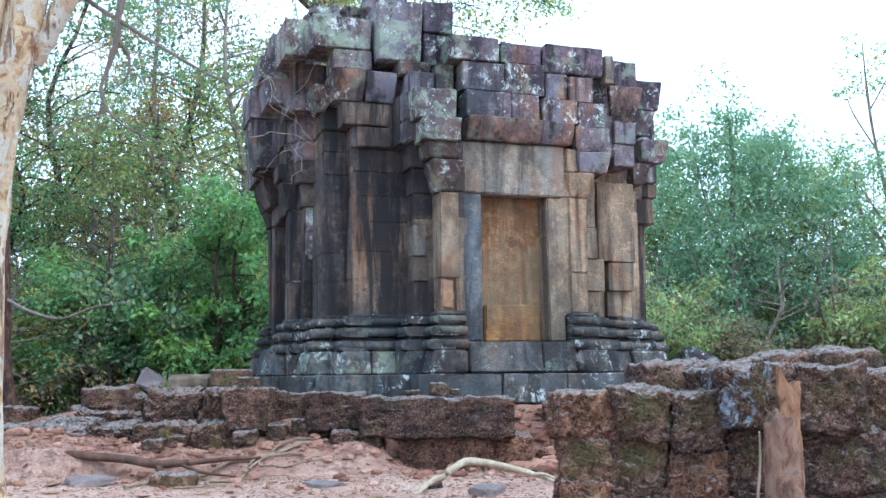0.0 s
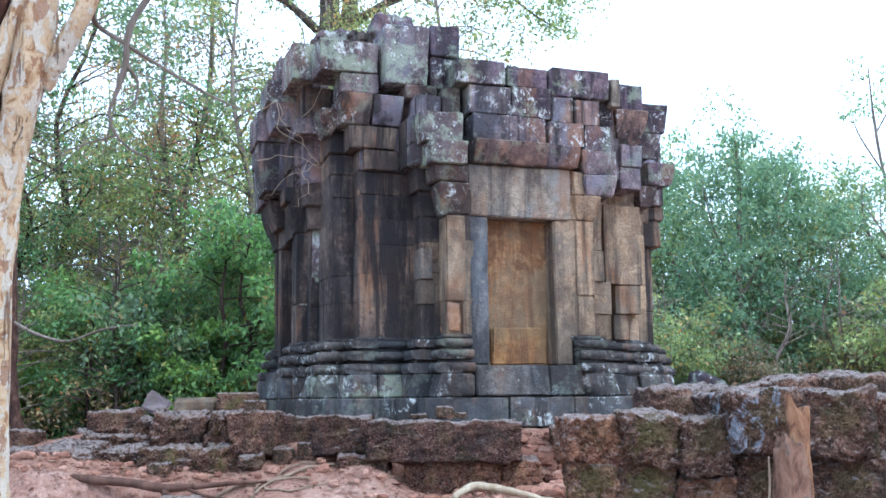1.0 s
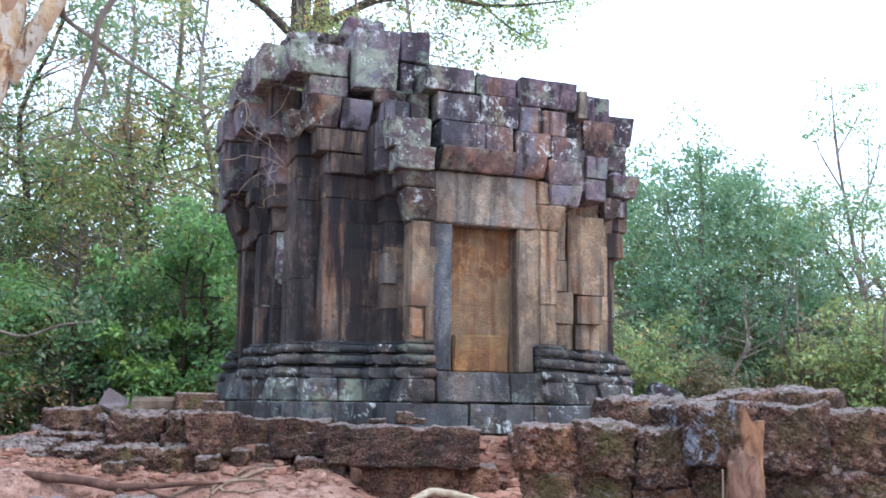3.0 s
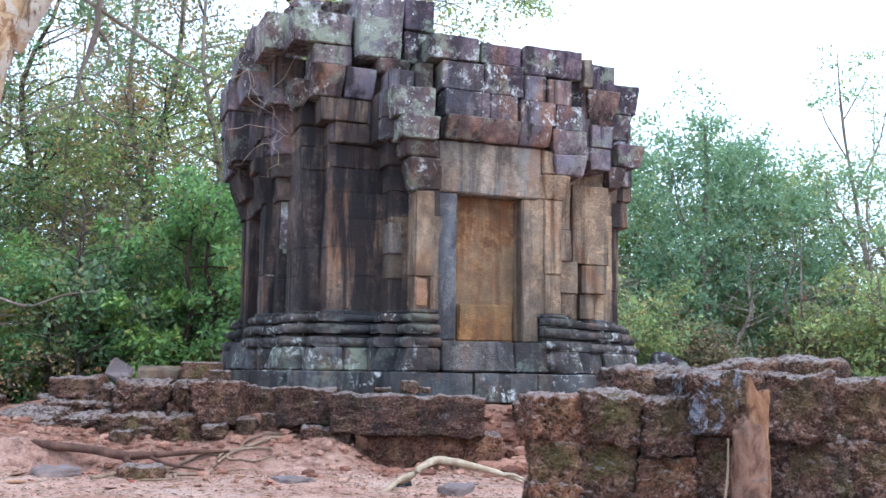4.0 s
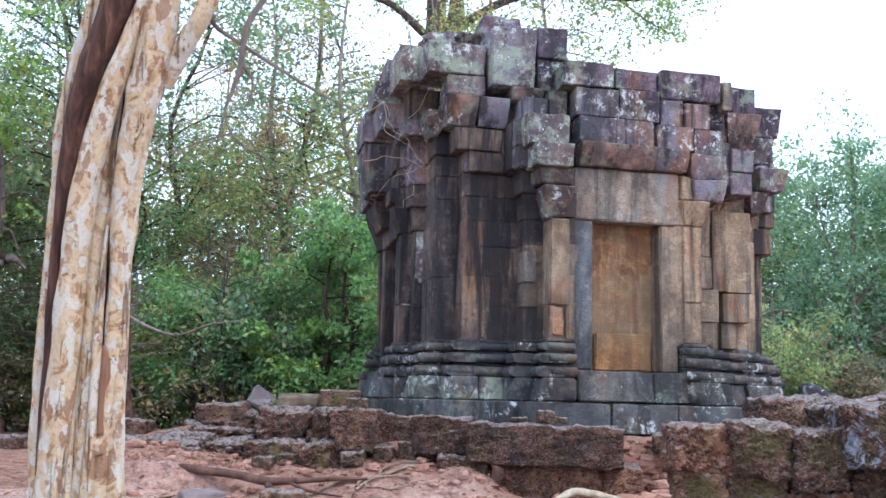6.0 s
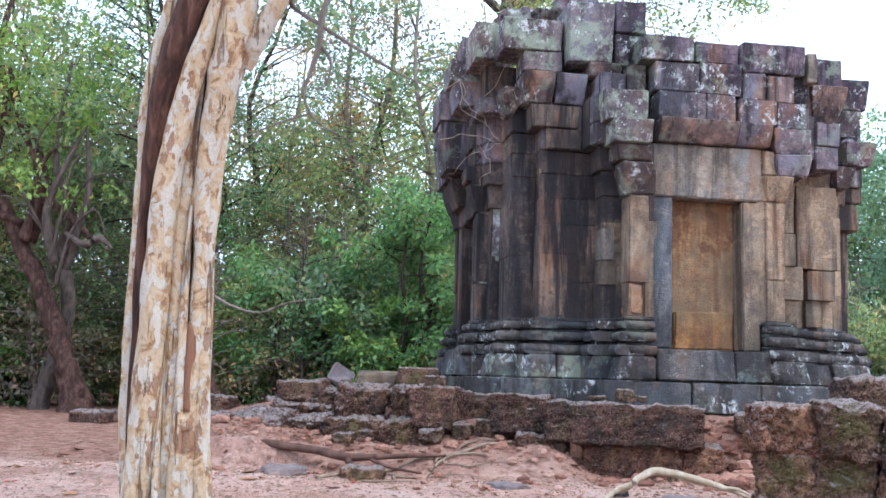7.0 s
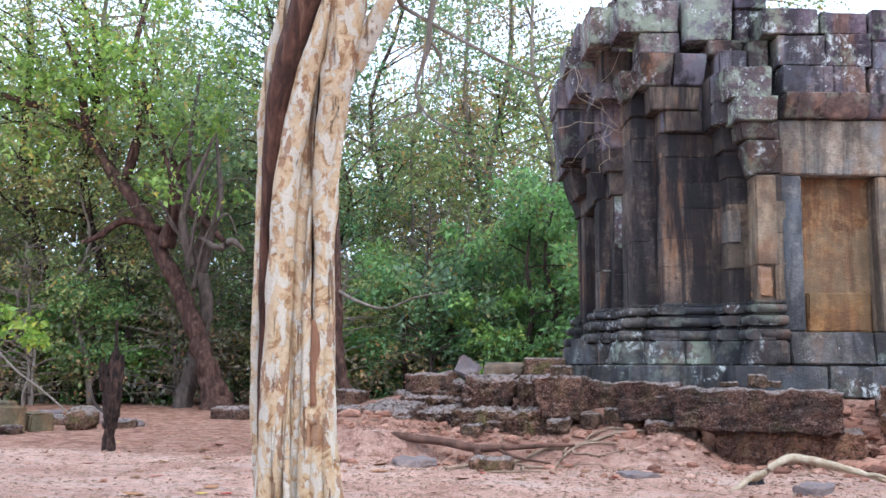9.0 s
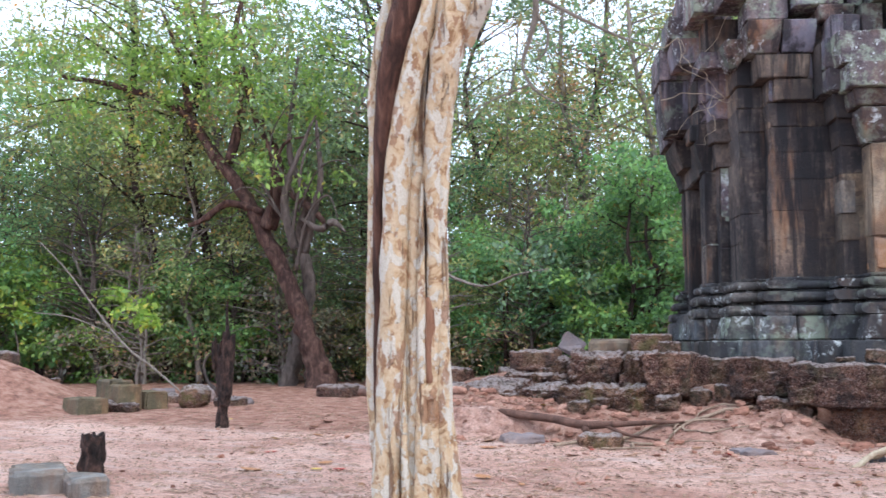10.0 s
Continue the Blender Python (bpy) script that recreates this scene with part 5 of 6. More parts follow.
drawn_tree("leaning_tree", "dark leaning tree with bent trunk and light green crown", [
    ([(-12.35, 22, 0.1), (-12.5, 22, 0.6), (-12.72, 22, 1.2), (-12.95, 22, 1.74), (-13.2, 22, 2.43), (-13.62, 22, 3.28), (-14.15, 22, 4.14), (-14.73, 22, 5.16), (-15.61, 22, 6.16), (-16.75, 22, 7.5), (-18.55, 22, 8.33), (-20.87, 22, 8.92)], (0.5, 0.34, 0.26, 0.24, 0.21, 0.19, 0.18, 0.16, 0.15, 0.12, 0.09, 0.05)),
    ([(-14.04, 22, 4.28), (-13.75, 22, 5.3), (-13.9, 22, 6.2), (-14.47, 22, 7.33), (-14.9, 22, 8.6)], (0.2, 0.16, 0.14, 0.12, 0.05)),
    ([(-14.2, 22, 4.7), (-15.0, 21.7, 4.95), (-15.7, 21.6, 4.55), (-16.1, 21.5, 4.4)], (0.11, 0.09, 0.08, 0.05)),
    ([(-15.27, 22, 6.07), (-15.1, 22.3, 7.6), (-15.6, 22.6, 9.4), (-15.4, 23, 11.5)], (0.14, 0.1, 0.08, 0.04)),
    ([(-16.53, 22, 7.48), (-17.0, 22.2, 9.0), (-17.8, 22.3, 10.6)], (0.12, 0.08, 0.03)),
    ([(-13.75, 22, 5.3), (-13.2, 21.7, 5.1), (-12.5, 21.6, 4.6), (-12.2, 21.6, 4.3)], (0.12, 0.09, 0.1, 0.05)),
    ([(-13.9, 21.9, 4.3), (-13.7, 21.6, 5.4), (-13.3, 21.5, 6.3), (-12.6, 21.4, 6.4)], (0.06, 0.05, 0.04, 0.02))],
    [(-15.5, 22, 8.6, 0.9, 0.7, 26), (-17.5, 22, 9.2, 1.0, 0.8, 32), (-19.6, 22, 9.5, 1.0, 0.8, 30), (-14.4, 22, 8.2, 0.8, 0.8, 24), (-13.2, 22, 7.4, 0.8, 0.6, 18), (-15.8, 22.5, 11, 1.2, 0.9, 30), (-18, 22.2, 7.4, 1.0, 0.6, 20), (-13.0, 22, 5.6, 0.6, 0.5, 10), (-12, 22.6, 9.2, 1.0, 0.9, 20), (-20.5, 22, 8.0, 0.8, 0.8, 18)], 40, 0.17, 0.5, LEAF_LIGHT, BARK_RED, 5, -12.6, 22)
drawn_tree("grey_tree", "grey tree with gnarled trunk beside the leaning tree", [
    ([(-13.65, 22.4, 0.1), (-13.6, 22.4, 0.5), (-13.46, 22.4, 1.06), (-13.2, 22.45, 2.16), (-13.1, 22.45, 3.0), (-13.35, 22.4, 4.12), (-12.9, 22.0, 5.0), (-13.2, 21.6, 6.1), (-13.0, 21.6, 8.5)], (0.3, 0.22, 0.2, 0.18, 0.16, 0.12, 0.1, 0.07, 0.03)), ([(-12.9, 21.5, 3.2), (-12.5, 21.3, 4.4), (-11.9, 21.2, 4.9), (-11.6, 21.2, 4.3)], (0.05, 0.035, 0.025, 0.01)), ([(-13.0, 21.4, 3.8), (-12.7, 21.2, 5.0), (-12.5, 21.2, 6.0), (-11.8, 21.2, 6.6)], (0.045, 0.035, 0.025, 0.008)), ([(-13.1, 21.4, 4.2), (-13.9, 21.2, 5.5), (-14.6, 21.2, 5.9)], (0.04, 0.03, 0.008)),
    ([(-12.76, 21.6, 3.6), (-12.45, 21.5, 4.6), (-12.2, 21.4, 5.3), (-12.35, 21.4, 6.8)], (0.13, 0.1, 0.08, 0.03)), ([(-12.95, 21.5, 3.7), (-13.15, 21.3, 4.9), (-12.75, 21.3, 6.0), (-12.3, 21.3, 6.9)], (0.12, 0.09, 0.06, 0.02)), ([(-12.7, 21.4, 4.4), (-12.1, 21.2, 4.1), (-11.75, 21.2, 4.25), (-11.4, 21.2, 4.0)], (0.05, 0.08, 0.09, 0.02)), ([(-12.8, 21.4, 4.6), (-12.2, 21.2, 5.5), (-11.5, 21.1, 5.7), (-10.9, 21.1, 5.3)], (0.03, 0.022, 0.016, 0.005)), ([(-13.3, 21.4, 4.5), (-14.0, 21.2, 5.2), (-14.8, 21.1, 5.0), (-15.6, 21.1, 4.5)], (0.025, 0.02, 0.014, 0.004)), ([(-12.9, 21.4, 5.0), (-13.5, 21.2, 6.2), (-13.0, 21.1, 7.1), (-12.4, 21.1, 7.4)], (0.03, 0.022, 0.016, 0.005))],
    [(-13.0, 21.6, 8.6, 0.9, 0.7, 22), (-12.0, 21.5, 7.2, 0.7, 0.6, 14), (-13.6, 21.5, 6.8, 0.6, 0.5, 10)], 40, 0.16, 0.5, LEAF_MID, BARK_MID, 9, -13.65, 22.4)
drawn_tree("slender_tree", "slender reddish brown tree with a low pale branch", [
    ([(-8.45, 20.7, 0.2), (-8.64, 20.7, 0.9), (-8.76, 20.7, 1.6), (-8.82, 20.7, 2.45), (-8.91, 20.7, 3.95), (-8.97, 20.7, 5.72), (-9.05, 20.7, 8.3), (-9.2, 20.7, 12.0)], (0.2, 0.13, 0.1, 0.095, 0.09, 0.08, 0.065, 0.03)),
    ([(-8.88, 20.7, 3.05), (-8.27, 20.5, 2.75), (-7.62, 20.5, 2.6), (-6.98, 20.5, 2.82), (-6.22, 20.5, 2.93)], (0.035, 0.03, 0.026, 0.02, 0.006)),
    ([(-9.0, 20.7, 8.0), (-8.2, 20.9, 9.0), (-7.0, 21, 9.8)], (0.05, 0.04, 0.01)), ([(-9.1, 20.7, 10), (-10, 20.5, 11), (-10.8, 20.4, 11.4)], (0.04, 0.03, 0.01))],
    [(-7.6, 21, 9.8, 1.0, 0.7, 26), (-10.2, 20.5, 11.2, 1.0, 0.8, 26), (-9.2, 20.7, 12.2, 1.0, 0.8, 26), (-6.3, 20.8, 8.6, 0.9, 0.6, 18), (-6.9, 20.5, 3.1, 0.5, 0.3, 5)], 34, 0.15, 0.5, LEAF_MID, BARK_RED, 13, -8.45, 20.7, BARK_GREY)
drawn_tree("tall_tree", "very tall twin-trunked tree with wide level branches behind the temple", [
    ([(-3.8, 32, 0), (-3.85, 32, 5), (-3.8, 32, 10), (-3.8, 32, 13.4), (-3.8, 32, 17), (-3.6, 32, 21)], (0.5, 0.42, 0.36, 0.33, 0.3, 0.15)),
    ([(-3.7, 32, 9), (-3.3, 32.2, 11), (-3.24, 32.2, 13.4), (-3.1, 32.2, 15.4), (-2.7, 32.2, 20)], (0.3, 0.28, 0.26, 0.24, 0.12)),
    ([(-3.2, 32.2, 13.6), (-1.5, 31.8, 14.4), (0.5, 31.5, 14.5), (2.6, 31.4, 14.2), (5.0, 31.2, 14.4)], (0.16, 0.12, 0.09, 0.06, 0.02)),
    ([(-3.1, 32.2, 15.2), (-1.0, 32.5, 15.6), (1.5, 32.6, 15.9), (4.5, 32.4, 16.4)], (0.14, 0.1, 0.07, 0.02)),
    ([(-3.85, 32, 13.0), (-5.2, 31.6, 14.2), (-7.0, 31.2, 14.9), (-9.0, 31, 15.6)], (0.14, 0.11, 0.08, 0.02)),
    ([(1.0, 31.5, 14.5), (2.2, 31.2, 15.2), (3.6, 31, 15.5)], (0.05, 0.04, 0.015)), ([(2.0, 31.4, 14.3), (3.0, 31.2, 13.4), (3.8, 31.1, 12.9)], (0.045, 0.03, 0.01))],
    [(-1.0, 32, 15.6, 1.2, 0.5, 30), (1.2, 32, 15.4, 1.0, 0.55, 40), (2.8, 31.6, 14.9, 1.0, 0.65, 50), (4.4, 31.4, 15.2, 0.8, 0.6, 40), (3.4, 31.3, 13.4, 0.5, 0.35, 16), (1.5, 31.8, 13.6, 0.6, 0.3, 8), (0.4, 32, 16.6, 1.6, 0.6, 36), (3.6, 32, 16.6, 1.0, 0.5, 30), (-5.5, 31.6, 14.8, 1.0, 0.5, 22), (-7.5, 31.2, 15.6, 1.2, 0.6, 26), (-3.4, 32, 20, 1.8, 1.0, 40), (-1.8, 31.8, 13.0, 0.6, 0.4, 10)], 56, 0.14, 0.6, LEAF_BLUE, BARK_MID, 17, -3.8, 32)
drawn_tree("round_tree", "rounded blue-green tree with a dense crown beyond the temple", [
    ([(9.2, 32, 0.2), (9.25, 32, 2.5), (9.15, 32, 5.0), (9.3, 32, 8.0), (9.2, 32, 10.0)], (0.14, 0.11, 0.09, 0.06, 0.02)),
    ([(9.2, 32, 2.2), (8.3, 31.7, 4.0), (7.6, 31.6, 5.6)], (0.06, 0.045, 0.015)), ([(9.2, 32, 2.6), (10.2, 31.8, 4.2), (11.3, 31.6, 5.4)], (0.06, 0.045, 0.015)), ([(9.2, 32, 4.5), (10.2, 31.6, 6.5), (10.8, 31.5, 8.2)], (0.05, 0.035, 0.012)), ([(9.2, 32, 4.8), (8.4, 31.8, 6.6), (8.0, 31.6, 8.2)], (0.05, 0.035, 0.012))],
    [(9.2, 32, 9.6, 0.6, 0.45, 16), (8.6, 32, 8.6, 0.7, 0.5, 22), (10.0, 32, 8.5, 0.8, 0.5, 24), (7.8, 32, 7.4, 0.6, 0.6, 22), (9.2, 31.5, 7.2, 0.8, 0.6, 26), (11.0, 32, 7.6, 0.7, 0.5, 22), (12.2, 32, 6.8, 0.7, 0.6, 22), (7.5, 32, 5.6, 0.6, 0.7, 24), (9.0, 31.5, 5.4, 0.9, 0.7, 28), (10.8, 31.6, 5.6, 0.9, 0.7, 28), (12.4, 32, 5.0, 0.8, 0.7, 24), (8.2, 31.5, 3.6, 1.0, 0.7, 28), (10.4, 31.5, 3.4, 1.1, 0.7, 30), (12.6, 31.8, 3.2, 1.0, 0.7, 24)], 62, 0.15, 0.62, LEAF_BLUE, BARK_GREY, 23, 9.2, 32)
drawn_tree("bare_tree", "thin half-bare tree with sparse leaves against the sky", [
    ([(15.2, 33, 0.2), (15.0, 33, 4.0), (14.6, 33, 7.0), (14.2, 33, 10.0), (14.1, 33, 12.5)], (0.12, 0.09, 0.07, 0.045, 0.012)),
    ([(14.9, 33, 5.5), (13.9, 32.8, 7.0), (13.2, 32.7, 8.0)], (0.05, 0.03, 0.01)), ([(14.5, 33, 7.5), (15.3, 32.8, 9.2), (15.6, 32.7, 10.6)], (0.05, 0.03, 0.01)), ([(14.4, 33, 8.6), (13.6, 32.8, 9.8), (13.3, 32.7, 10.6)], (0.035, 0.025, 0.008)), ([(14.2, 33, 10), (14.9, 32.9, 11.2), (15.3, 32.9, 11.8)], (0.03, 0.02, 0.006))],
    [(13.4, 32.8, 8.6, 0.5, 0.5, 9), (15.4, 32.8, 10.2, 0.5, 0.5, 10), (13.6, 32.7, 10.6, 0.5, 0.4, 9), (14.4, 33, 12, 0.5, 0.4, 8), (14.8, 32.9, 8.0, 0.6, 0.6, 9), (15.6, 32.8, 6.6, 0.6, 0.6, 10)], 26, 0.15, 0.45, LEAF_BLUE, BARK_GREY, 29, 15.2, 33)

# ---- stones about the temple ----
for k, (x0, x1, z0, z1, y, words) in enumerate((
        (-4.95, -4.3, 0.93, 1.26, 14.2, "dark rounded laterite boulder lying on the rubble"), (-4.6, -4.15, 0.94, 1.14, 14.15, "flat dark laterite boulder on the rubble"),
        (-4.56, -4.2, 0.72, 1.0, 14.1, "broken red-brown laterite block in the rubble"), (-5.1, -4.3, 0.45, 0.72, 13.3, "low worn laterite block half sunk in earth"),
        (-6.0, -5.3, 0.5, 0.75, 14.0, "low laterite block half sunk in earth"), (-6.4, -6.0, 0.55, 0.98, 15.0, "upright laterite block at the wood's edge"),
        (-3.75, -3.3, 0.42, 0.64, 13.15, "small laterite rubble stone"), (-1.35, -0.75, 0.35, 0.68, 12.75, "laterite rubble stone under the ledge"),
        (1.3, 1.62, 0.78, 1.0, 13.2, "small laterite rubble stone on the ledge"), (-2.2, -1.95, 0.56, 0.76, 12.85, "laterite rubble stone under the ledge"), (-1.9, -1.66, 0.6, 0.84, 12.9, "laterite rubble stone under the ledge"), (-2.6, -2.3, 0.5, 0.7, 12.75, "laterite rubble stone under the ledge"), (-5.6, -5.25, 0.5, 0.68, 13.2, "small worn laterite stone in the rubble"), (-4.7, -4.45, 0.52, 0.68, 12.8, "small worn laterite stone in the rubble"), (-3.7, -3.45, 0.46, 0.6, 12.65, "small worn laterite stone in the rubble"), (-2.62, -2.36, 1.19, 1.36, 13.1, "small flat red stone lying on a laterite block"),
        (-0.17, 0.04, 1.12, 1.27, 12.9, "small brown stone lying on the ledge"), (0.03, 0.2, 1.12, 1.19, 12.95, "small flat stone lying on the ledge"), (-0.5, -0.3, 1.12, 1.17, 12.9, "small flat stone lying on the ledge"))):
    v, f = rough_block(140 + k, ((x1 - x0) / 2, min(0.3, (x1 - x0) / 2), (z1 - z0) / 2), 12, 0.3, 0.05 * min(1, (x1 - x0) / 0.4), 3.6)
    thing("rubble_stone", words, "stone", pose((x0 + x1) / 2, y + 0.2, (z0 + z1) / 2, 0, 0, rng.uniform(-12, 12)), "laterite rubble", me=mesh_of("rubble_stone", v, f, LATERITE, True))

# thin broken slab, mossy block and drum behind the rubble
v, f = block(rng, (0, 0, 0), (0.17, 0.05, 0.13), 0, 0.015, 0.05)
thing("stone_shard", "pale grey lichened slab leaning on the rubble", "stone", pose(-4.33, 15.2, 1.3, -25, 28, 8), me=mesh_of("stone_shard", v, f, STONE_FLAT))
v, f = block(rng, (0, 0, 0), (0.27, 0.2, 0.13), 0.1, 0.02, 0.02)
thing("mossy_block", "mossy green cut sandstone block beside the plinth", "stone", pose(-2.96, 14.5, 1.36), me=mesh_of("mossy_block", v, f, LATERITE_MOSSY))
v, f = block(rng, (0, 0, 0), (0.3, 0.18, 0.14), 0.1, 0.03, 0.03)
thing("worn_block", "worn tan stone block lying behind the rubble", "stone", pose(-3.62, 14.75, 1.26), me=mesh_of("worn_block", v, f, STONE_TAN))
v, f = rough_block(171, (0.26, 0.2, 0.2), 10, 0.6, 0.05, 3)
thing("fallen_stone", "fallen lichened sandstone piece lying on the plinth corner", "stone", pose(3.75, 15.15, 1.5, 0, 20, 10), me=mesh_of("fallen_stone", v, f, STONE_TOP, True))
for k, (x, y, hx, hy, hz, words, mat) in enumerate(((-2.97, 11.5, 0.24, 0.18, 0.14, "mossy grey stone half buried in the earth", LATERITE_MOSSY), (-3.93, 11.6, 0.24, 0.2, 0.07, "flat grey stone half buried in the earth", STONE_FLAT),
                                                    (0.45, 10.8, 0.24, 0.12, 0.07, "flat grey stone beside the pale root", STONE_FLAT), (-6.8, 17.6, 0.3, 0.25, 0.15, "grey stone at the wood's edge", STONE_FLAT),
                                                    (-1.3, 11.3, 0.22, 0.16, 0.035, "thin grey stone flush with the earth", STONE_FLAT), (-5.2, 11.6, 0.1, 0.08, 0.06, "small brown stone on the earth", LATERITE), (-0.1, 11.15, 0.08, 0.06, 0.06, "small dark stone beside the pale root", STONE_BASE))):
    v, f = rough_block(180 + k, (hx, hy, hz), 9, 0.6, 0.03, 5)
    thing("ground_stone", words, "stone", pose(x, y, ground_height(x, y) + hz * 0.25, 0, 0, k * 31), me=mesh_of("ground_stone", v, f, mat, True))

# stones on top of and behind the broken wall
for k, (x0, x1, z0, z1, y) in enumerate(((1.5, 1.95, 1.12, 1.4, 7.9), (1.85, 2.4, 1.14, 1.38, 7.75), (1.95, 2.7, 1.05, 1.45, 8.5), (2.6, 3.08, 1.1, 1.5, 8.5), (3.05, 3.6, 1.1, 1.53, 8.4), (1.2, 1.9, 0.75, 1.18, 7.95), (1.9, 2.8, 0.6, 1.1, 8.3), (2.7, 3.7, 0.6, 1.12, 8.3), (2.6, 3.4, 1.1, 1.36, 7.9), (1.3, 2.4, 0.1, 0.75, 8.2), (2.4, 3.8, 0.1, 0.62, 8.4))):
    v, f = rough_block(200 + k, ((x1 - x0) / 2, 0.26, (z1 - z0) / 2), 12, 0.35, 0.045, 4)
    thing("wall_stone", "loose worn laterite stone on the broken wall", "stone", pose((x0 + x1) / 2, y + 0.2, (z0 + z1) / 2, 0, 0, rng.uniform(-8, 8)), "loose stones of the broken wall", me=mesh_of("wall_stone", v, f, LATERITE_DARK if k % 3 else LATERITE, True))


def ragged_post(points, widths, thick, seed, top):
    """A split post with a ragged end: an uneven prism, finely divided, torn at its top."""
    rr = np.random.default_rng(seed)
    n, sides = 26, 26
    teeth = [rr.uniform(-1, 1) for _ in range(7)]
    verts, faces = [], []
    for i in range(n + 1):
        t = i / n
        x = points[0][0] * (1 - t) + points[1][0] * t
        z = points[0][1] * (1 - t) + points[1][1] * t
        w = widths[0] * (1 - t) + widths[1] * t
        for k in range(sides):
            a = 2 * math.pi * k / sides
            q = 1 + 0.28 * noise.noise(Vector((math.cos(a) * 1.8 + seed, math.sin(a) * 1.8, t * 3.0))) + 0.12 * noise.noise(Vector((math.cos(a) * 6 + seed, math.sin(a) * 6, t * 9.0)))
            across = (math.cos(a) + 1) / 2 * 5.99
            tear = top * (teeth[int(across)] * (1 - across % 1) + teeth[int(across) + 1] * (across % 1)) * max(0.0, (t - 0.75) / 0.25)
            verts.append((x + math.copysign(abs(math.cos(a)) ** 0.7, math.cos(a)) * w * q, math.copysign(abs(math.sin(a)) ** 0.7, math.sin(a)) * thick * q, z + tear))
    for i in range(n):
        for k in range(sides):
            faces.append((i * sides + k, i * sides + (k + 1) % sides, (i + 1) * sides + (k + 1) % sides, (i + 1) * sides + k))
    c = len(verts)
    verts.append((points[1][0], 0.0, points[1][1] - 0.03))
    faces += [(n * sides + k, n * sides + (k + 1) % sides, c) for k in range(sides)]
    return verts, faces


post = thing("broken_post", "split reddish tree stump with torn top before the wall", "tree stump", pose(0, 6.75, 0))
v, f = ragged_post(((2.22, 0.02), (2.19, 1.05)), (0.14, 0.095), 0.08, 3, 0.07)
part("stump", mesh_of("stump", v, f, WOOD_STUMP, True), post)
v, f = ragged_post(((2.3, 0.5), (2.285, 1.29)), (0.055, 0.068), 0.05, 5, 0.1)
part("splinter", mesh_of("splinter", [np.array(p) + (0, 0.1, 0) for p in v], f, WOOD_ORANGE, True), post, "pale orange torn splinter")
v, f = tube([(1.97, -0.05, 0.05), (2.01, -0.03, 0.5), (2.05, 0.0, 0.75), (2.06, 0.02, 0.95)], (0.013, 0.012, 0.01, 0.005), 7, 4, 0.5, 2)
part("twig", mesh_of("twig", v, f, ROOT_TAN, True), post)

# ---- roots ----
def root(name, label, lines, mat):
    base = thing(name, label, "root", pose(0, 0, 0))
    for i, (line, rad) in enumerate(lines):
        v, f = tube(line, rad, 9, 5, 0.35, i * 3.0 + len(line))
        part("root", mesh_of("root", v, f, mat, True), base)


def lie(pts, lift=0.0):
    """Points laid on the earth, with small kinks between them."""
    out = []
    for (xa, ya), (xb, yb) in zip(pts, pts[1:]):
        out.append((xa, ya))
        out.append(((xa + xb) / 2 + rng.normal() * 0.045, (ya + yb) / 2 + rng.normal() * 0.06))
    return [(x, y, ground_height(x, y) + lift * 0.5) for x, y in out + [pts[-1]]]


def thin(r0, r1, n):
    return [r0 + (r1 - r0) * i / (2 * n - 2) for i in range(2 * n - 1)]


root("pale_root", "pale bleached tree root arching over the earth", [
    ([(-0.4, 10.6, 0.08), (-0.27, 10.8, 0.15), (-0.14, 11.0, 0.24), (-0.02, 11.05, 0.28), (0.09, 11.1, 0.36), (0.27, 11.2, 0.43), (0.52, 11.3, 0.39), (0.83, 11.4, 0.31), (1.05, 11.4, 0.25), (1.25, 11.4, 0.17)],
     (0.022, 0.026, 0.03, 0.032, 0.036, 0.042, 0.044, 0.036, 0.028, 0.012)), ([(0.95, 11.4, 0.27), (1.1, 11.35, 0.27), (1.24, 11.3, 0.21)], (0.022, 0.02, 0.008)), ([(-0.02, 11.05, 0.27), (-0.1, 11.1, 0.22), (-0.2, 11.15, 0.17)], (0.035, 0.03, 0.015))], ROOT_PALE)
root("bank_root", "long reddish brown root along the edge of the earth bank", [
    ([(-6.6, 12.6, 0.68), (-5.66, 12.55, 0.6), (-5.24, 12.5, 0.55), (-4.79, 12.4, 0.5), (-4.28, 12.3, 0.46), (-3.71, 12.2, 0.41), (-3.34, 12.15, 0.36), (-3.01, 12.2, 0.37), (-2.57, 12.3, 0.4), (-2.2, 12.5, 0.4)], (0.045, 0.05, 0.055, 0.055, 0.05, 0.05, 0.055, 0.04, 0.028, 0.014)),
    ([(-3.34, 12.15, 0.35), (-3.25, 12.05, 0.26), (-3.2, 12.0, 0.15)], (0.045, 0.035, 0.02)), ([(-3.1, 12.2, 0.36), (-2.8, 12.1, 0.27), (-2.4, 12.05, 0.22)], (0.025, 0.02, 0.008))], ROOT_RED)
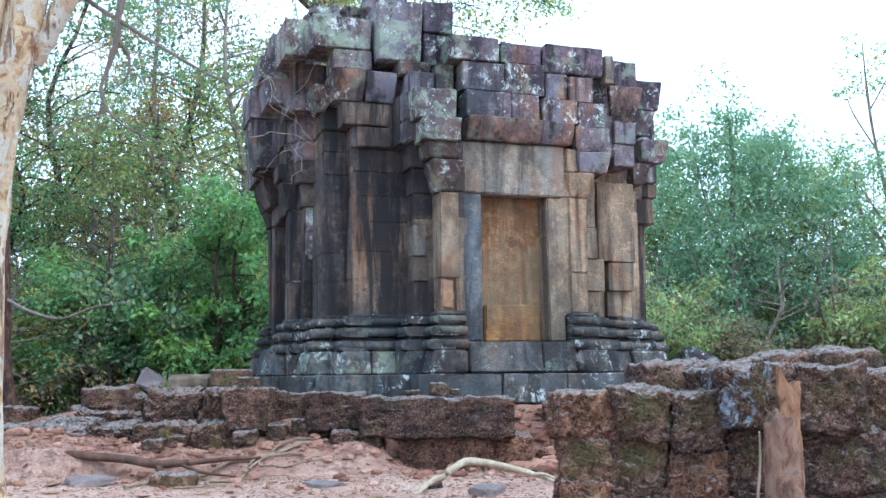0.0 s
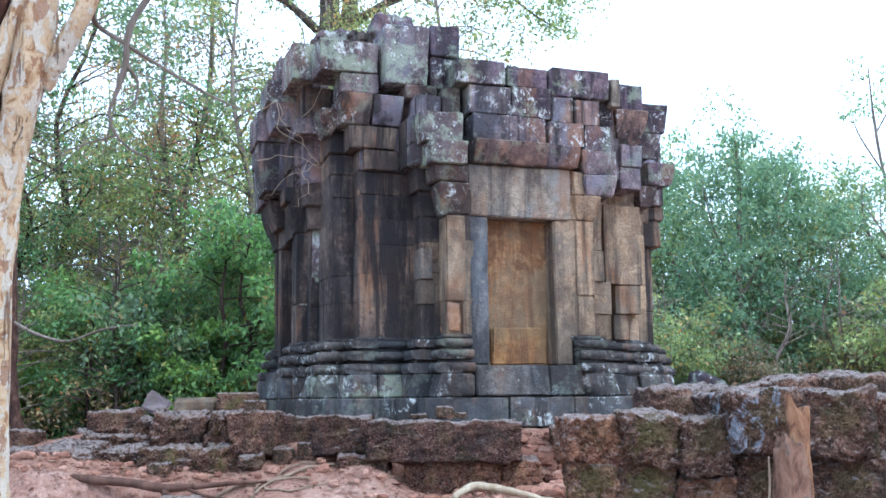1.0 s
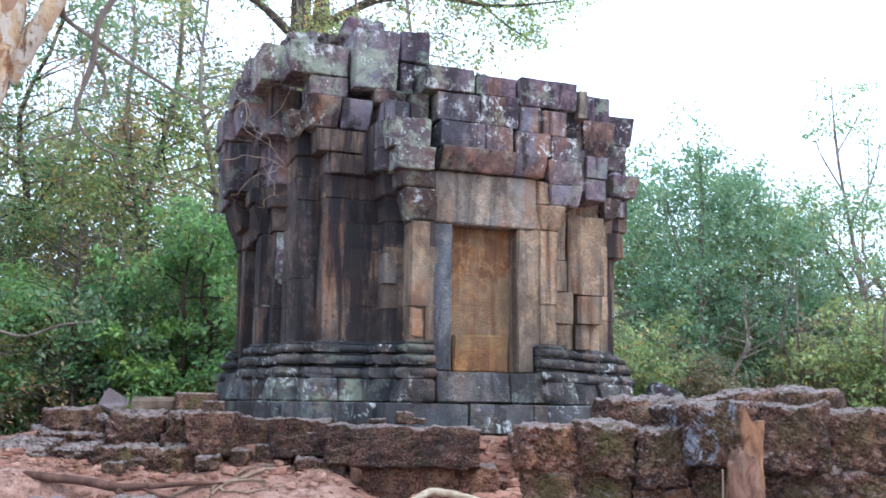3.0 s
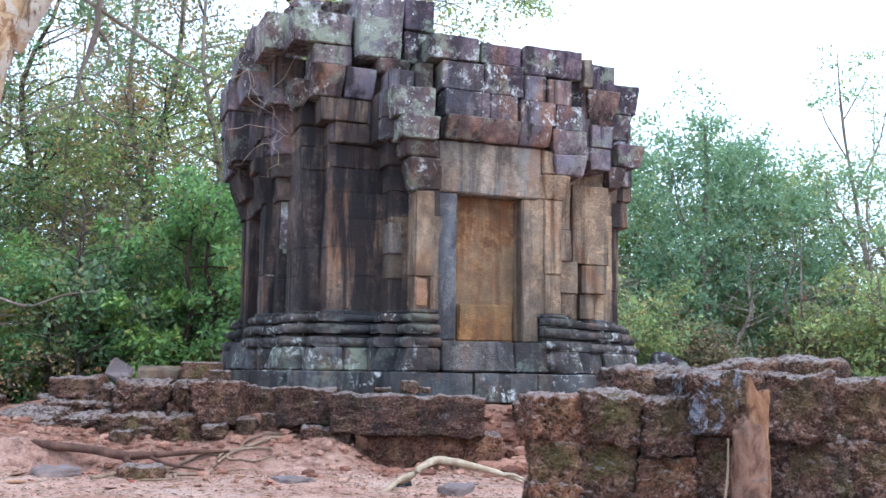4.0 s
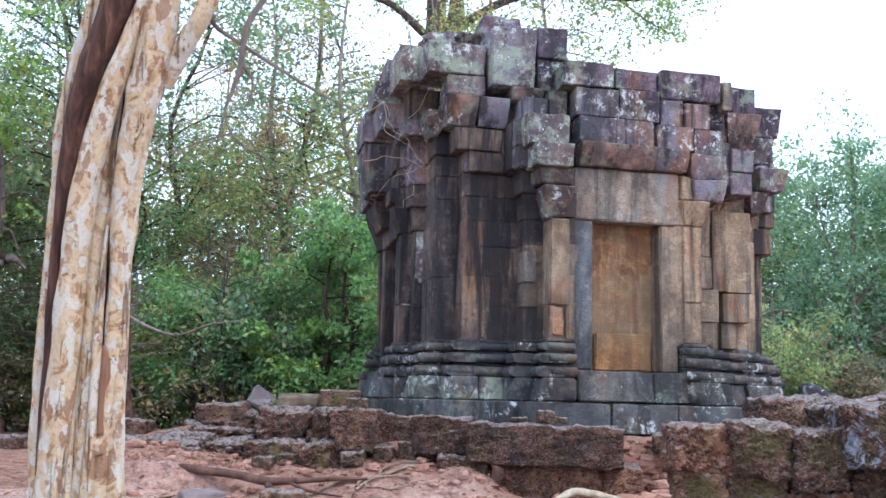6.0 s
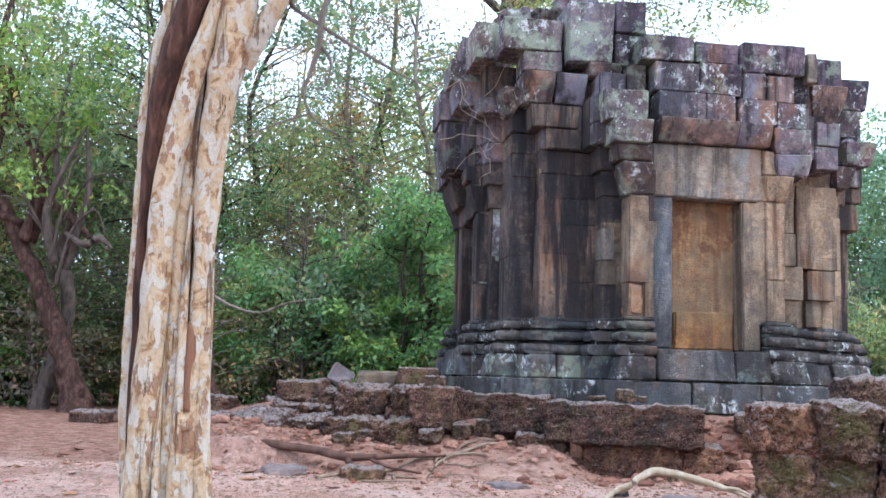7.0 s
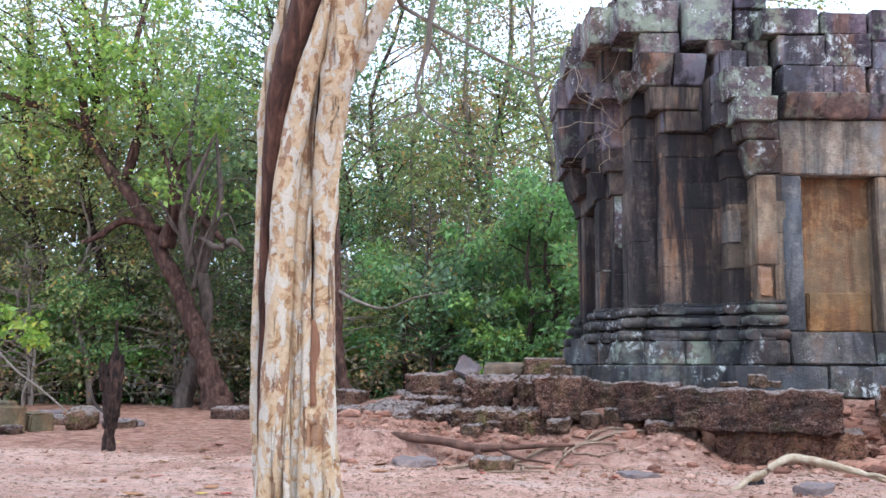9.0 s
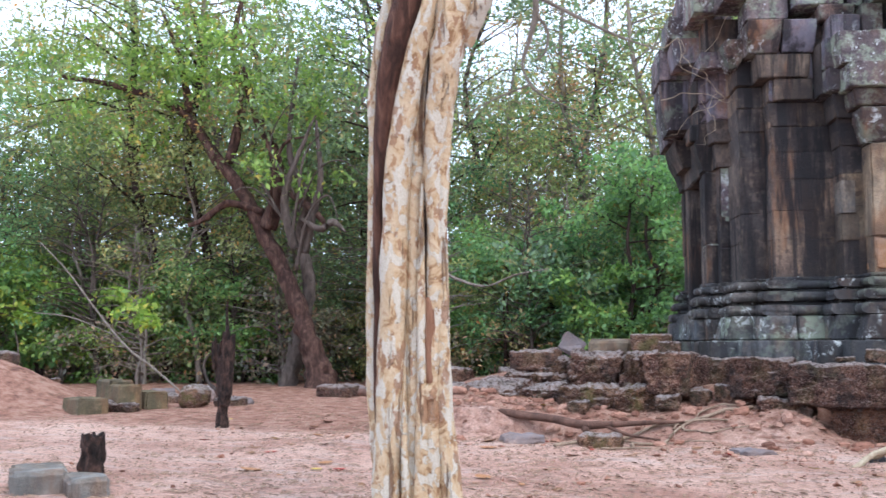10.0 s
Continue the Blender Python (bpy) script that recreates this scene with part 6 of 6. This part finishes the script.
root("thin_root", "thin tan root branching across the earth below the ledge", [
    (lie([(-3.4, 11.1), (-3.18, 11.6), (-2.97, 12.1), (-2.49, 12.4), (-2.1, 12.6), (-1.75, 12.75), (-1.43, 12.8)], 0.05), thin(0.018, 0.021, 7)),
    (lie([(-2.6, 11.5), (-2.55, 11.9), (-2.36, 12.2), (-2.1, 12.45), (-1.7, 12.55)], 0.05), thin(0.021, 0.012, 5)),
    (lie([(-2.3, 12.35), (-2.1, 12.6), (-1.8, 12.85), (-1.5, 12.9)], 0.06), thin(0.015, 0.007, 4)), (lie([(-3.0, 12.1), (-2.6, 12.1), (-2.2, 12.05), (-1.8, 12.1)], 0.04), thin(0.013, 0.006, 4)),
    (lie([(-2.2, 12.4), (-2.0, 12.3), (-1.7, 12.35), (-1.45, 12.45)], 0.04), thin(0.012, 0.006, 4)), (lie([(-2.9, 11.2), (-2.6, 11.35), (-2.4, 11.5)], 0.04), thin(0.013, 0.007, 3))], ROOT_TAN)
root("surface_root", "thin root showing at the surface of the earth", [(lie([(-4.6, 9.4), (-4.5, 9.8), (-4.55, 10.3), (-4.45, 10.6)], 0.01), thin(0.006, 0.004, 4))], ROOT_TAN)

# dead creeper on the broken cornice
creeper = thing("dead_creeper", "bleached dead creeper hanging from the broken cornice", "creeper", pose(0, 0, 0))
CREEPER_LINES = (
    ((-3.1, 15.0, 5.72), (-2.91, 15.0, 5.78), (-2.56, 15.0, 5.82), (-2.5, 15.0, 5.54), (-2.37, 15.0, 5.36), (-2.14, 15.0, 5.14), (-2.03, 15.0, 4.97), (-2.09, 15.0, 4.88), (-2.3, 15.0, 4.7), (-2.55, 15.0, 4.48), (-2.68, 15.0, 4.39)),
    ((-2.56, 15.0, 5.82), (-2.54, 15.0, 5.4), (-2.36, 15.0, 5.27), (-2.14, 15.0, 5.14)), ((-2.03, 15.0, 4.97), (-2.0, 15.0, 4.83), (-2.17, 15.0, 4.73), (-2.25, 15.0, 4.85)),
    ((-2.83, 15.0, 4.91), (-2.53, 15.0, 4.99), (-2.2, 15.0, 4.95), (-1.91, 15.0, 4.79), (-1.75, 15.0, 4.97)), ((-2.17, 15.0, 4.73), (-2.07, 15.0, 4.6), (-2.07, 15.0, 4.4), (-2.2, 15.0, 4.2)),
    ((-2.2, 15.0, 6.98), (-2.19, 15.0, 6.66), (-1.97, 14.9, 6.39), (-1.7, 14.9, 6.33), (-1.18, 14.9, 6.31), (-1.22, 14.9, 6.08)),
    ((-1.97, 14.9, 6.39), (-1.74, 14.9, 6.17), (-1.91, 14.9, 5.9), (-2.16, 14.9, 5.54)), ((-1.6, 14.9, 6.33), (-1.52, 14.9, 5.95), (-1.51, 14.9, 5.64), (-1.85, 14.9, 5.5)), ((-1.74, 14.9, 6.17), (-1.5, 14.9, 6.2), (-1.45, 14.9, 6.1)))
for i, line in enumerate(CREEPER_LINES):
    kinked = [np.array(line[0])]
    for a, b in zip(line, line[1:]):
        kinked += [(np.array(a) + np.array(b)) / 2 + rng.normal(size=3) * (0.035, 0.03, 0.035), np.array(b)]
    v, f = tube([p - (0, 0.12, 0) for p in kinked], [0.006 - 0.0035 * j / len(kinked) for j in range(len(kinked))], 6, 3, 0.3, i)
    part("stem", mesh_of("stem", v, f, ROOT_PALE, True), creeper)
    for p in kinked[2::2]:
        q = p + rng.normal(size=3) * (0.14, 0.05, 0.12)
        v, f = tube([p - (0, 0.12, 0), (p + q) / 2 + rng.normal(size=3) * 0.02 - (0, 0.12, 0), q - (0, 0.12, 0)], (0.004, 0.003, 0.0015), 5, 3)
        part("twig", mesh_of("twig", v, f, BARK_GREY, True), creeper)

# ---- the clearing ----
burnt = thing("burnt_stump", "charred black tree stump standing on bare earth", "tree stump", pose(-8.45, 12.1, ground_height(-8.45, 12.1)) @ Matrix.Diagonal((0.8, 0.8, 1.0, 1)))
pieces = [tube([(-0.02, 0, -0.05), (-0.02, 0, 0.25), (0.02, 0, 0.5)], (0.12, 0.085, 0.11), 14, 6, 0.5, 4), tube([(0.06, 0, 1.0), (0.05, 0.01, 1.3), (0.03, 0, 1.55), (0.035, 0, 1.76)], (0.05, 0.032, 0.022, 0.012), 9, 6, 0.7, 3)]
for k, (xa, za, xb, zb, w0, w1, th, dy) in enumerate(((0.0, 0.3, 0.03, 1.02, 0.09, 0.15, 0.1, 0.0), (-0.1, 0.42, -0.13, 1.12, 0.05, 0.1, 0.07, 0.03), (0.1, 0.45, 0.13, 1.2, 0.06, 0.09, 0.07, -0.03), (0.03, 0.6, 0.06, 1.28, 0.06, 0.06, 0.06, -0.05), (-0.18, 0.8, -0.2, 1.18, 0.03, 0.04, 0.04, -0.04))):
    v, f = ragged_post(((xa, za), (xb, zb)), (w0, w1), th, 20 + k, 0.12)
    pieces.append(([np.array(p) + (0, dy, 0) for p in v], f))
v, f = joined(pieces)
part("trunk", mesh_of("trunk", v, f, CHARCOAL, True), burnt)
v, f = tube([(-0.15, 0.05, 0.5), (-0.36, 0.05, 0.62), (-0.5, 0.1, 0.86), (-0.4, 0.1, 1.0), (-0.28, 0.1, 1.04)], (0.03, 0.025, 0.022, 0.016, 0.006), 7, 4, 0.4, 2)
part("branch", mesh_of("branch", v, f, BARK_MID, True), burnt)
small = thing("small_stump", "short dark sawn tree stump on bare earth", "tree stump", pose(-6.63, 7.43, ground_height(-6.63, 7.43)))
v, f = ragged_post(((0.0, -0.05), (0.005, 0.36)), (0.105, 0.085), 0.095, 8, 0.045)
part("trunk", mesh_of("trunk", v, f, CHARCOAL, True), small)
for k, (x, y, hx, hy, hz, turn, words) in enumerate(((-12.35, 13.75, 0.42, 0.25, 0.15, -30, "low tan cut sandstone block with mossy top"), (-12.15, 14.45, 0.3, 0.22, 0.24, -24, "upright tan sandstone block beside other blocks"), (-12.55, 14.7, 0.45, 0.2, 0.26, -34, "mossy sandstone block behind other blocks"),
                                                     (-12.0, 15.0, 0.36, 0.2, 0.17, -33, "low mossy tan sandstone block"), (-6.6, 6.75, 0.34, 0.22, 0.12, -44, "large tan cut sandstone block on bare earth"), (-6.05, 6.7, 0.2, 0.16, 0.1, -38, "small grey cut sandstone block beside a stump"))):
    v, f = worn_stone(k * 7.3, (hx, hy, hz), 0.1, 0.03, 0.02, 0.06)
    thing("cut_stone", words, "stone", pose(x, y, ground_height(x, y) + hz - 0.05, 0, 0, turn), me=mesh_of("cut_stone", v, f, STONE_PALE if k > 3 else STONE_MOSSY, "crisp"))
v, f = rough_block(240, (0.26, 0.26, 0.22), 10, 0.9, 0.04, 4)
thing("round_stone", "dark mossy rounded stone at the wood's edge", "stone", pose(-11.34, 15.4, ground_height(-11.34, 15.4) + 0.16), me=mesh_of("round_stone", v, f, LATERITE_MOSSY, True))
for line, rad, words in (([(-17.6, 18, 3.7), (-16.8, 18, 3.04), (-15.82, 18, 2.03), (-15.04, 18, 1.3), (-14.3, 18, 0.85), (-13.5, 18, 0.3)], (0.01, 0.016, 0.02, 0.022, 0.022, 0.018), "long pale fallen branch leaning down to the ground"),
                         ([(-17.9, 18.2, 2.1), (-16.74, 18.1, 1.98), (-15.65, 18, 1.66), (-15.3, 18, 1.5)], (0.01, 0.013, 0.01, 0.006), "thin pale fallen branch leaning on another")):
    v, f = tube(line, rad, 8, 5, 0.3, 5)
    thing("fallen_branch", words, "branch", me=mesh_of("fallen_branch", v, f, BARK_GREY, True))
for k in range(26):
    az, d = radians(rng.uniform(-48, -8)), rng.uniform(18, 23)
    x, y = math.sin(az) * d, math.cos(az) * d
    h = rng.uniform(0.06, 0.18)
    v, f = rough_block(260 + k, (h * 2.2, h * 1.4, h), 7, 0.6, 0.05, 4)
    thing("edge_stone", "worn brown stone at the wood's edge", "stone", pose(x, y, ground_height(x, y) + h * 0.3, 0, 0, rng.uniform(0, 180)), "stones at the wood's edge", me=mesh_of("edge_stone", v, f, LATERITE if k % 3 else STONE_FLAT, True))


def curled_leaf(seed, length):
    """A dry leaf: a pointed blade with a raised, curled rim and a stalk."""
    rr = np.random.default_rng(seed)
    n, curl = 6, rr.uniform(0.04, 0.28)
    verts, faces = [], []
    for i in range(n + 1):
        t = i / n
        w = 0.32 * length * math.sin(math.pi * (0.06 + 0.9 * t)) ** 0.8
        bend = curl * length * (t - 0.5) ** 2 * 1.6
        for s in (-1, 0, 1):
            verts.append((length * (t - 0.5), s * w, bend + abs(s) * curl * w * 1.2 + rr.uniform(0, 0.006)))
    for i in range(n):
        for s in range(2):
            faces.append((i * 3 + s, i * 3 + s + 1, (i + 1) * 3 + s + 1, (i + 1) * 3 + s))
    return verts, faces


LEAF_SPOTS = [(-7.83, 10.79, 0, 0.16), (-6.79, 10.8, 1, 0.18), (-6.31, 10.33, 2, 0.16), (-6.16, 9.68, 0, 0.14), (-6.35, 9.6, 2, 0.12), (-5.61, 8.43, 3, 0.24), (-5.23, 9.2, 3, 0.17), (-4.88, 8.85, 0, 0.2), (-5.1, 8.8, 1, 0.16), (-3.32, 8.62, 3, 0.2), (-4.18, 14.6, 1, 0.3), (-3.74, 11.9, 0, 0.16), (-1.51, 11.1, 0, 0.18), (-4.3, 11.5, 2, 0.2), (-7.2, 11.4, 2, 0.14), (-3.0, 10.4, 3, 0.16), (-4.1, 10.9, 3, 0.2), (-2.4, 10.4, 2, 0.14)]
for k in range(70):
    az, d = radians(rng.uniform(-44, 6)), rng.uniform(8.3, 17)
    LEAF_SPOTS.append((math.sin(az) * d, math.cos(az) * d, int(rng.choice(4, p=(0.1, 0.07, 0.55, 0.28))), rng.uniform(0.07, 0.15)))
LEAF_WORDS = ("red fallen leaf on bare earth", "yellow fallen leaf on bare earth", "dry brown curled fallen leaf", "dry orange-brown fallen leaf")
leaf_shapes = {}
for k, (x, y, c, size) in enumerate(LEAF_SPOTS):
    key = (c, k % 3)
    if key not in leaf_shapes:
        v, f = curled_leaf(k, 1.0)
        leaf_shapes[key] = mesh_of("fallen_leaf", v, f, LITTER_MATS[c], True)
    thing("fallen_leaf", LEAF_WORDS[c], "leaf", pose(x, y, ground_height(x, y) + 0.003, rng.uniform(-8, 8), rng.uniform(-8, 8), rng.uniform(0, 360)) @ Matrix.Diagonal((size, size, size, 1)), "fallen leaves", me=leaf_shapes[key])

# fine litter, grit and pebbles
verts, faces = [], []
for k in range(42000):
    az, d = radians(rng.uniform(-50, 9)), 7.5 + 14 * rng.random() ** 1.4
    x, y = math.sin(az) * d, math.cos(az) * d
    near = math.exp(-((y - 12.8) / 1.6) ** 2) if -7 < x < 1.6 else 0.0
    if rng.random() > 0.4 + 0.6 * near:
        continue
    z, a, ln = ground_height(x, y) + 0.006, rng.uniform(0, math.pi), 0.008 + 0.05 * rng.random() ** 2
    wd, up = ln * rng.uniform(0.12, 0.5), rng.uniform(0, 0.02)
    c, s, i = math.cos(a), math.sin(a), len(verts)
    verts += [(x - c * ln, y - s * ln, z), (x - s * wd, y + c * wd, z + up), (x + c * ln, y + s * ln, z + up * 0.5), (x + s * wd, y - c * wd, z + 0.004)]
    faces.append((i, i + 3, i + 2, i + 1))
thing("leaf_litter", "fine dry brown leaf litter and twigs strewn on the earth", "leaf litter", kind="stuff", me=mesh_of("leaf_litter", verts, faces, LEAF_LITTER))
pieces = []
for k in range(1500):
    az, d = radians(rng.uniform(-48, 9)), rng.uniform(7.6, 15)
    x, y = math.sin(az) * d, math.cos(az) * d
    if rng.random() > (1.0 if -5 < x < 1.5 and y > 10.5 else 0.35):
        continue
    h = 0.005 + 0.02 * rng.random() ** 4
    v, f = block(rng, (x, y, ground_height(x, y) + h * 0.3), (h * 1.4, h * 1.1, h * 0.8), rng.uniform(0, 3), h * 0.4, h * 0.6)
    pieces.append((v, f))
v, f = joined(pieces)
thing("pebbles", "small red-brown pebbles and clods strewn on the earth", "pebbles", kind="stuff", me=mesh_of("pebbles", v, f, CLOD, False))
# broken clods under the ledge
pieces = []
for k in range(1500):
    x, y = (rng.uniform(-5.6, 2.0), rng.normal(12.75, 0.5)) if k < 1100 else (rng.uniform(0.85, 1.9), rng.uniform(12.0, 13.7))
    if y > 13.7 or (y > 12.55 and -1.0 < x < 0.85):
        continue
    h = 0.008 + (0.06 if k < 1100 else 0.11) * rng.random() ** (7 if k < 1100 else 5)
    v, f = rough_block(400 + k, (h * rng.uniform(1, 1.7), h, h * 0.75), 4, 0.9, h * 0.5, 0.5 / h)
    pieces.append(([p + np.array((x, y, ground_height(x, y) + h * 0.25)) for p in v], f))
v, f = joined(pieces)
thing("clods", "crumbled red-brown clods and rubble under the ledge", "rubble", kind="stuff", me=mesh_of("clods", v, f, CLOD, False))
